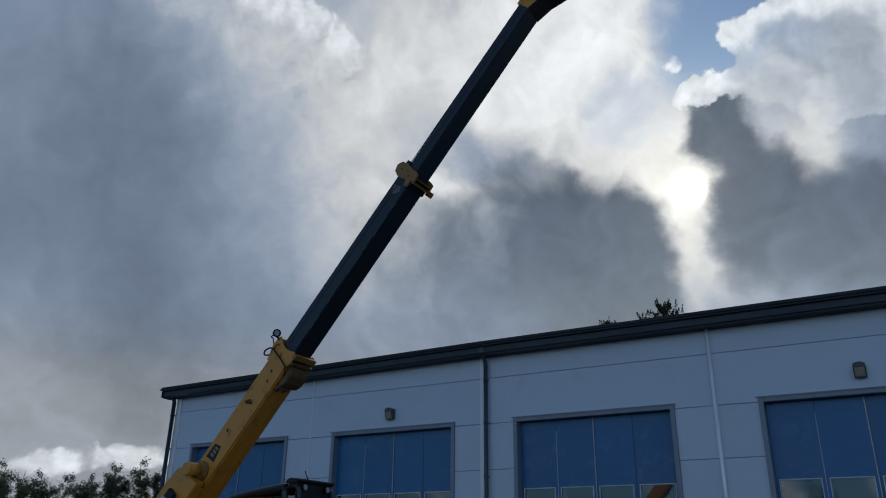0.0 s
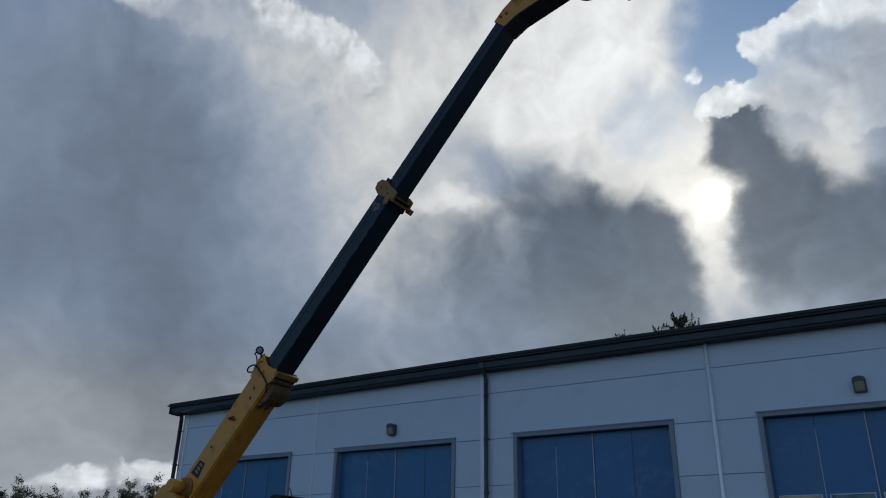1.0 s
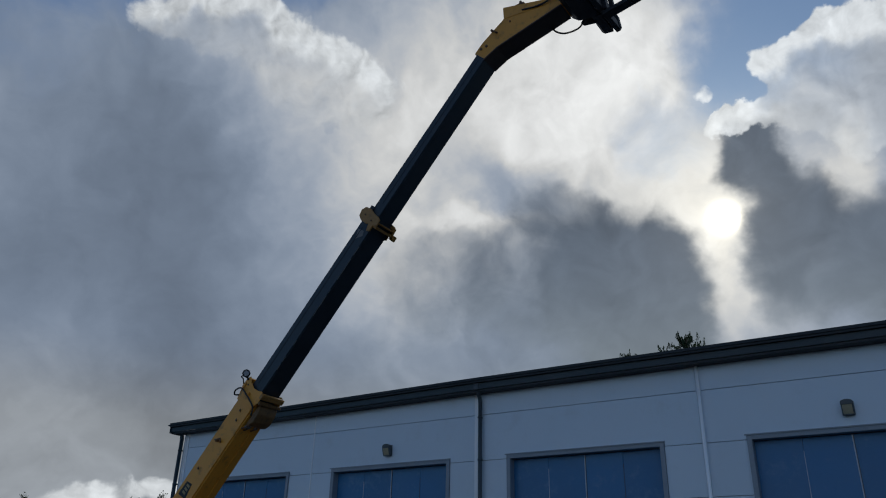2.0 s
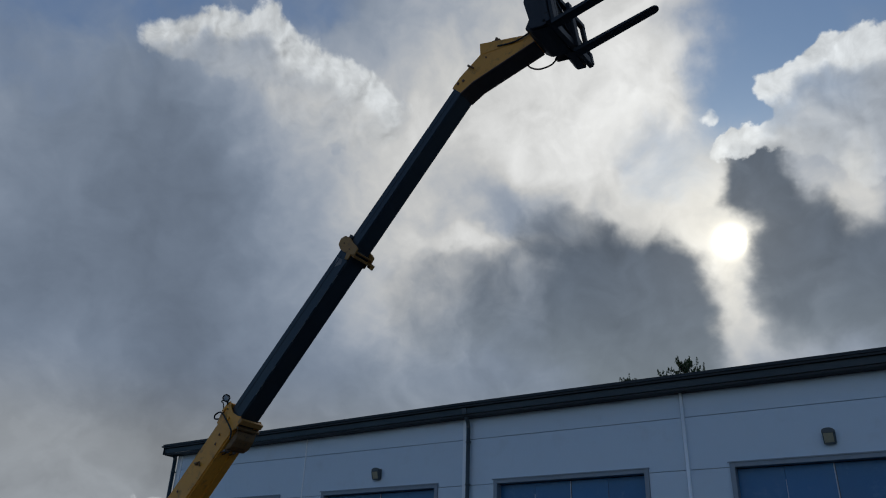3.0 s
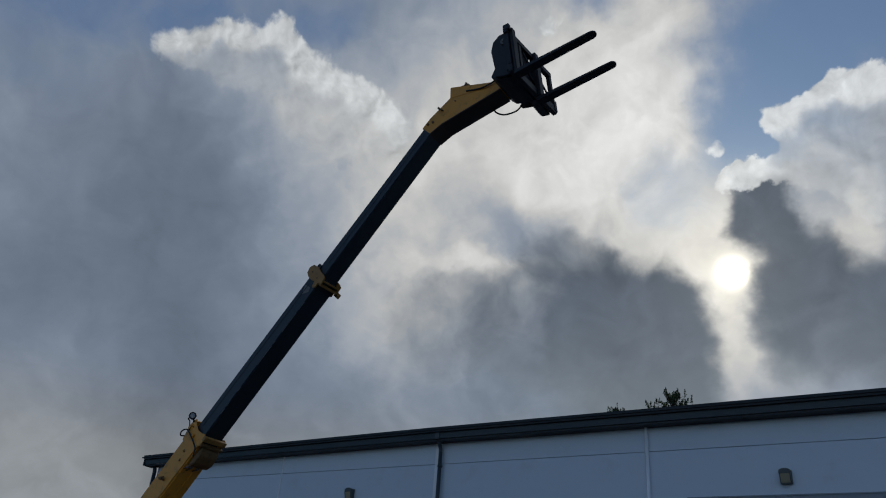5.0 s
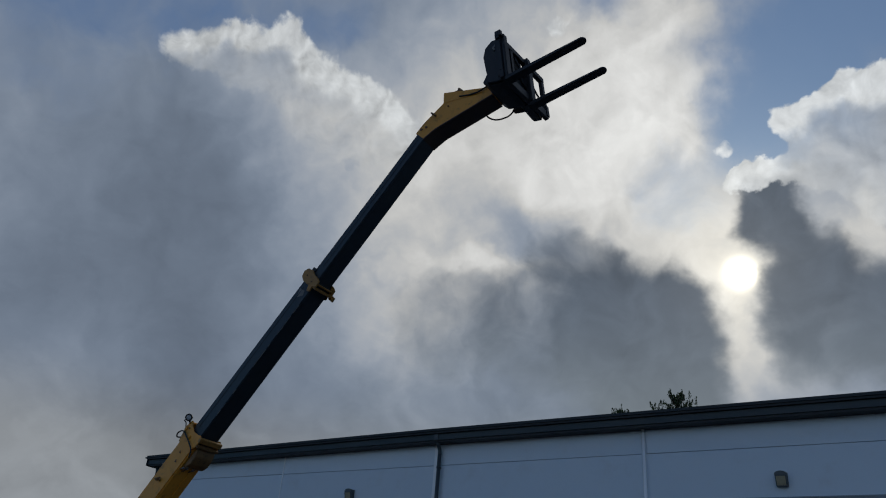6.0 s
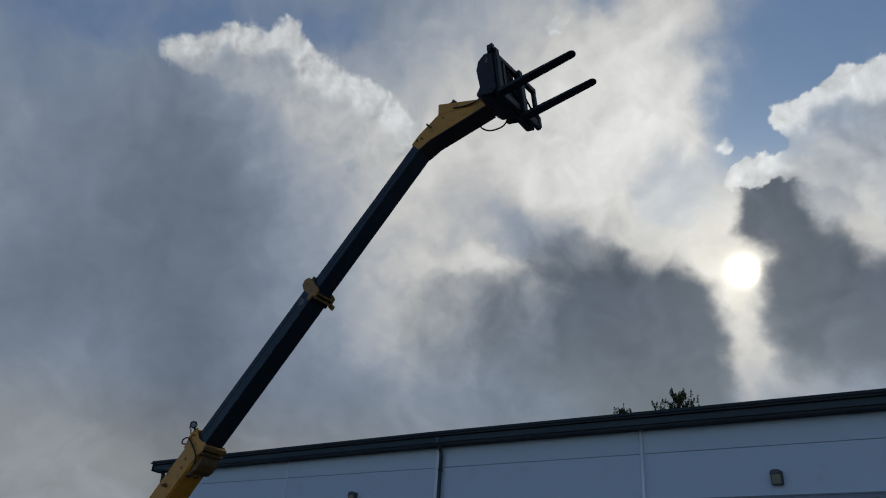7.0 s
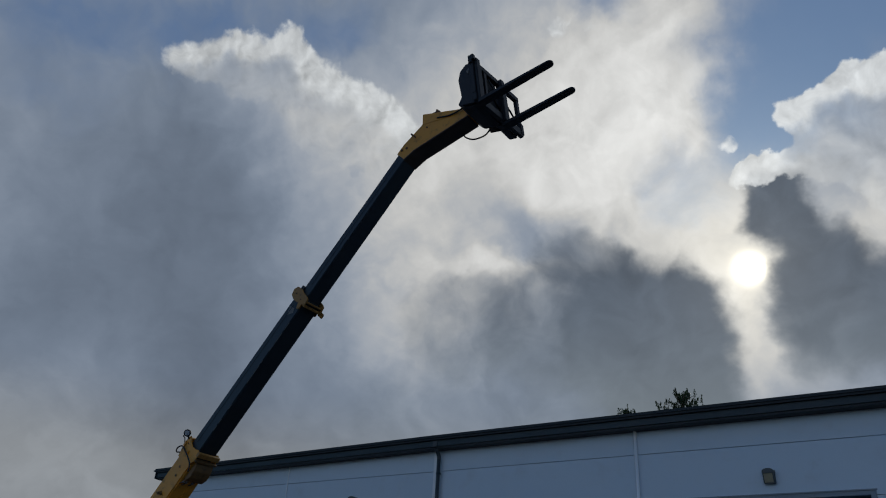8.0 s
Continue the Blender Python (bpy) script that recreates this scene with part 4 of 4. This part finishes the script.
# ---- trees ----
def leaf_quads(rng, centres, size, spread, upright=0.0):
    """Small leaves scattered about the given points, as arrays of corners."""
    k = len(centres)
    c = centres + rng.normal(0, spread, (k, 3))
    a = rng.normal(0, 1, (k, 3)) + (0, 0, upright)
    a /= np.linalg.norm(a, axis=1)[:, None]
    b = np.cross(a, rng.normal(0, 1, (k, 3)))
    b /= np.linalg.norm(b, axis=1)[:, None]
    s = (size * rng.uniform(0.6, 1.3, k))[:, None]
    return np.stack([c - a * s, c + b * s * 0.5, c + a * s, c - b * s * 0.5], 1).reshape(-1, 3)


def leaf_mesh(name, corners, mat, parent):
    data = bpy.data.meshes.new(name)
    k = len(corners) // 4
    data.from_pydata(corners.tolist(), [], [(4 * i, 4 * i + 1, 4 * i + 2, 4 * i + 3) for i in range(k)])
    data.materials.append(mat)
    ob = new(name, data)
    ob.parent = parent
    return ob


def build_broadleaf(seed, tall, m, label="young broadleaf tree with an open leafy crown"):
    rng = np.random.default_rng(seed)
    tree = thing("young_tree", label, "tree", "trees beyond the building", m=m)
    bm = fresh()
    tips = []
    stems = rng.integers(2, 4)
    for s in range(stems):
        lean = rng.normal(0, 0.09, 2)
        h = tall * rng.uniform(0.82, 1.0)
        top = Vector((lean[0] * h, lean[1] * h, h))
        mid = Vector((lean[0] * h * 0.4 + rng.normal(0, 0.1), lean[1] * h * 0.4, h * 0.5))
        rod(bm, (0, 0, 0), mid, 0.07, 0.04, 8)
        rod(bm, mid, top, 0.04, 0.008, 6)
        for i in range(24):
            t = rng.uniform(0.18, 0.98)
            base = mid * (2 * t) if t < 0.5 else mid + (top - mid) * (2 * t - 1)
            ang = rng.uniform(0, 2 * math.pi)
            ln = tall * 0.2 * (1.08 - t) * rng.uniform(0.6, 1.2) + 0.15
            end = base + Vector((math.cos(ang) * ln, math.sin(ang) * ln, ln * rng.uniform(0.5, 1.1)))
            rod(bm, base, end, 0.014, 0.004, 5)
            for k in range(9):
                tips.append(base.lerp(end, 0.3 + 0.7 * k / 8))
    part("trunk", bm, BARK, tree)
    pts = np.array([tuple(v) for v in tips])
    pts = np.repeat(pts, 12, axis=0)
    leaf_mesh("crown", leaf_quads(rng, pts, 0.042, 0.07), BIRCH_LEAF, tree)
    return tree


def build_pine(seed, tall, reach, m):
    """A pine whose crown ends in upright shoots."""
    rng = np.random.default_rng(seed)
    tree = thing("pine_tree", "dark green pine rising behind the roof", "tree", "pines behind the building", m=m)
    bm = fresh()
    rod(bm, (0, 0, 0), (0, 0, tall - 0.4), 0.22, 0.03, 10)
    shoots = [(Vector((0, 0, tall - 0.75)), 0.75)]
    z = tall * 0.45
    while z < tall - 0.5:
        wide = min(reach, (tall - z) * 1.05 + 0.3)
        for k in range(9):
            ang = rng.uniform(0, 2 * math.pi)
            ln = wide * rng.uniform(0.35, 1.05)
            base = Vector((0, 0, z))
            end = Vector((math.cos(ang) * ln, math.sin(ang) * ln, z + ln * rng.uniform(0.2, 0.5)))
            rod(bm, base, end, 0.028, 0.012, 5)
            for s in range(4):
                p = base.lerp(end, 0.35 + 0.65 * s / 3) + Vector(rng.normal(0, 0.05, 3))
                h = rng.uniform(0.28, 0.5)
                rod(bm, p, p + Vector((rng.normal(0, 0.04), rng.normal(0, 0.04), h)), 0.008, 0.004, 4)
                shoots.append((p, h))
        z += rng.uniform(0.4, 0.55)
    part("trunk", bm, BARK, tree)
    centres = []
    for p, h in shoots:
        lean = rng.normal(0, 0.07, 2)
        for k in range(34):
            t = rng.uniform(0, 1.05)
            w = 0.05 * (1.1 - 0.8 * t)
            centres.append((p.x + lean[0] * t + rng.normal(0, w), p.y + lean[1] * t + rng.normal(0, w), p.z + t * h))
    leaf_mesh("crown", leaf_quads(rng, np.array(centres), 0.06, 0.01, 1.8), PINE_LEAF, tree)
    return tree


build_pine(3, 18.15, 1.6, pose(-4.75, 34.4, 0))
build_pine(5, 17.55, 0.65, pose(-8.25, 33.8, 0))

hedge = [build_broadleaf(11, 5.2, pose(-25.3, 4.3, 0)), build_broadleaf(12, 5.4, pose(-23.1, 7.5, 0)), build_broadleaf(13, 5.0, pose(-24.3, 6.0, 0))]
rng = random.Random(4)
for i in range(17):
    x, y = -29.0 + i * 0.44, 0.4 + i * 0.6
    s = rng.uniform(0.86, 1.04)
    t = copy_thing(hedge[i % 3], pose(x + rng.uniform(-0.4, 0.4), y + 1.2 + rng.uniform(-0.5, 0.8), 0, 0, 0, rng.uniform(0, 360)))
    t.scale = (s, s, s)

for x, y, s in ((-22.0, 8.9, 1.06), (-22.7, 8.1, 1.0), (-21.6, 9.6, 1.02)):
    t = copy_thing(hedge[1], pose(x, y, 0, 0, 0, 70 * x))
    t.scale = (s, s, s)

for i, (x, y, tall) in enumerate(((2.0, -47.0, 9.5), (6.5, -49.0, 8.5), (10.0, -46.5, 10.5), (14.5, -48.0, 9.0), (-4.0, -48.0, 9.0))):
    far_tree = build_broadleaf(30 + i, tall, pose(x, y, 0), "tall broadleaf tree standing across the yard")
    tagged(far_tree, group="trees across the yard")


# ---- cladding panels ----
def panel_outline(x0, x1, z0, z1, c):
    """The outlines of the panels of one row in one bay, cut round the door."""
    a, b, top = c - DOOR_HALF - 0.004, c + DOOR_HALF + 0.004, DOOR_TOP + 0.004
    if z0 >= top:
        return [[(x0, z0), (x1, z0), (x1, z1), (x0, z1)]]
    if z1 > top:
        return [[(x0, z0), (a, z0), (a, top), (b, top), (b, z0), (x1, z0), (x1, z1), (x0, z1)]]
    return [[(x0, z0), (a, z0), (a, z1), (x0, z1)], [(b, z0), (x1, z0), (x1, z1), (b, z1)]]


def build_panels():
    gap = 0.006
    for x0, x1, c in zip(JOINTS, JOINTS[1:], DOORS):
        for z0, z1 in zip(SEAMS, SEAMS[1:]):
            for outline in panel_outline(x0 + 0.006, x1 - 0.006, z0 + gap, z1 - gap, c):
                bm = fresh()
                slab(bm, outline, (0.0, 0.05))
                part("cladding_panel", bm, PANEL, building)


build_panels()
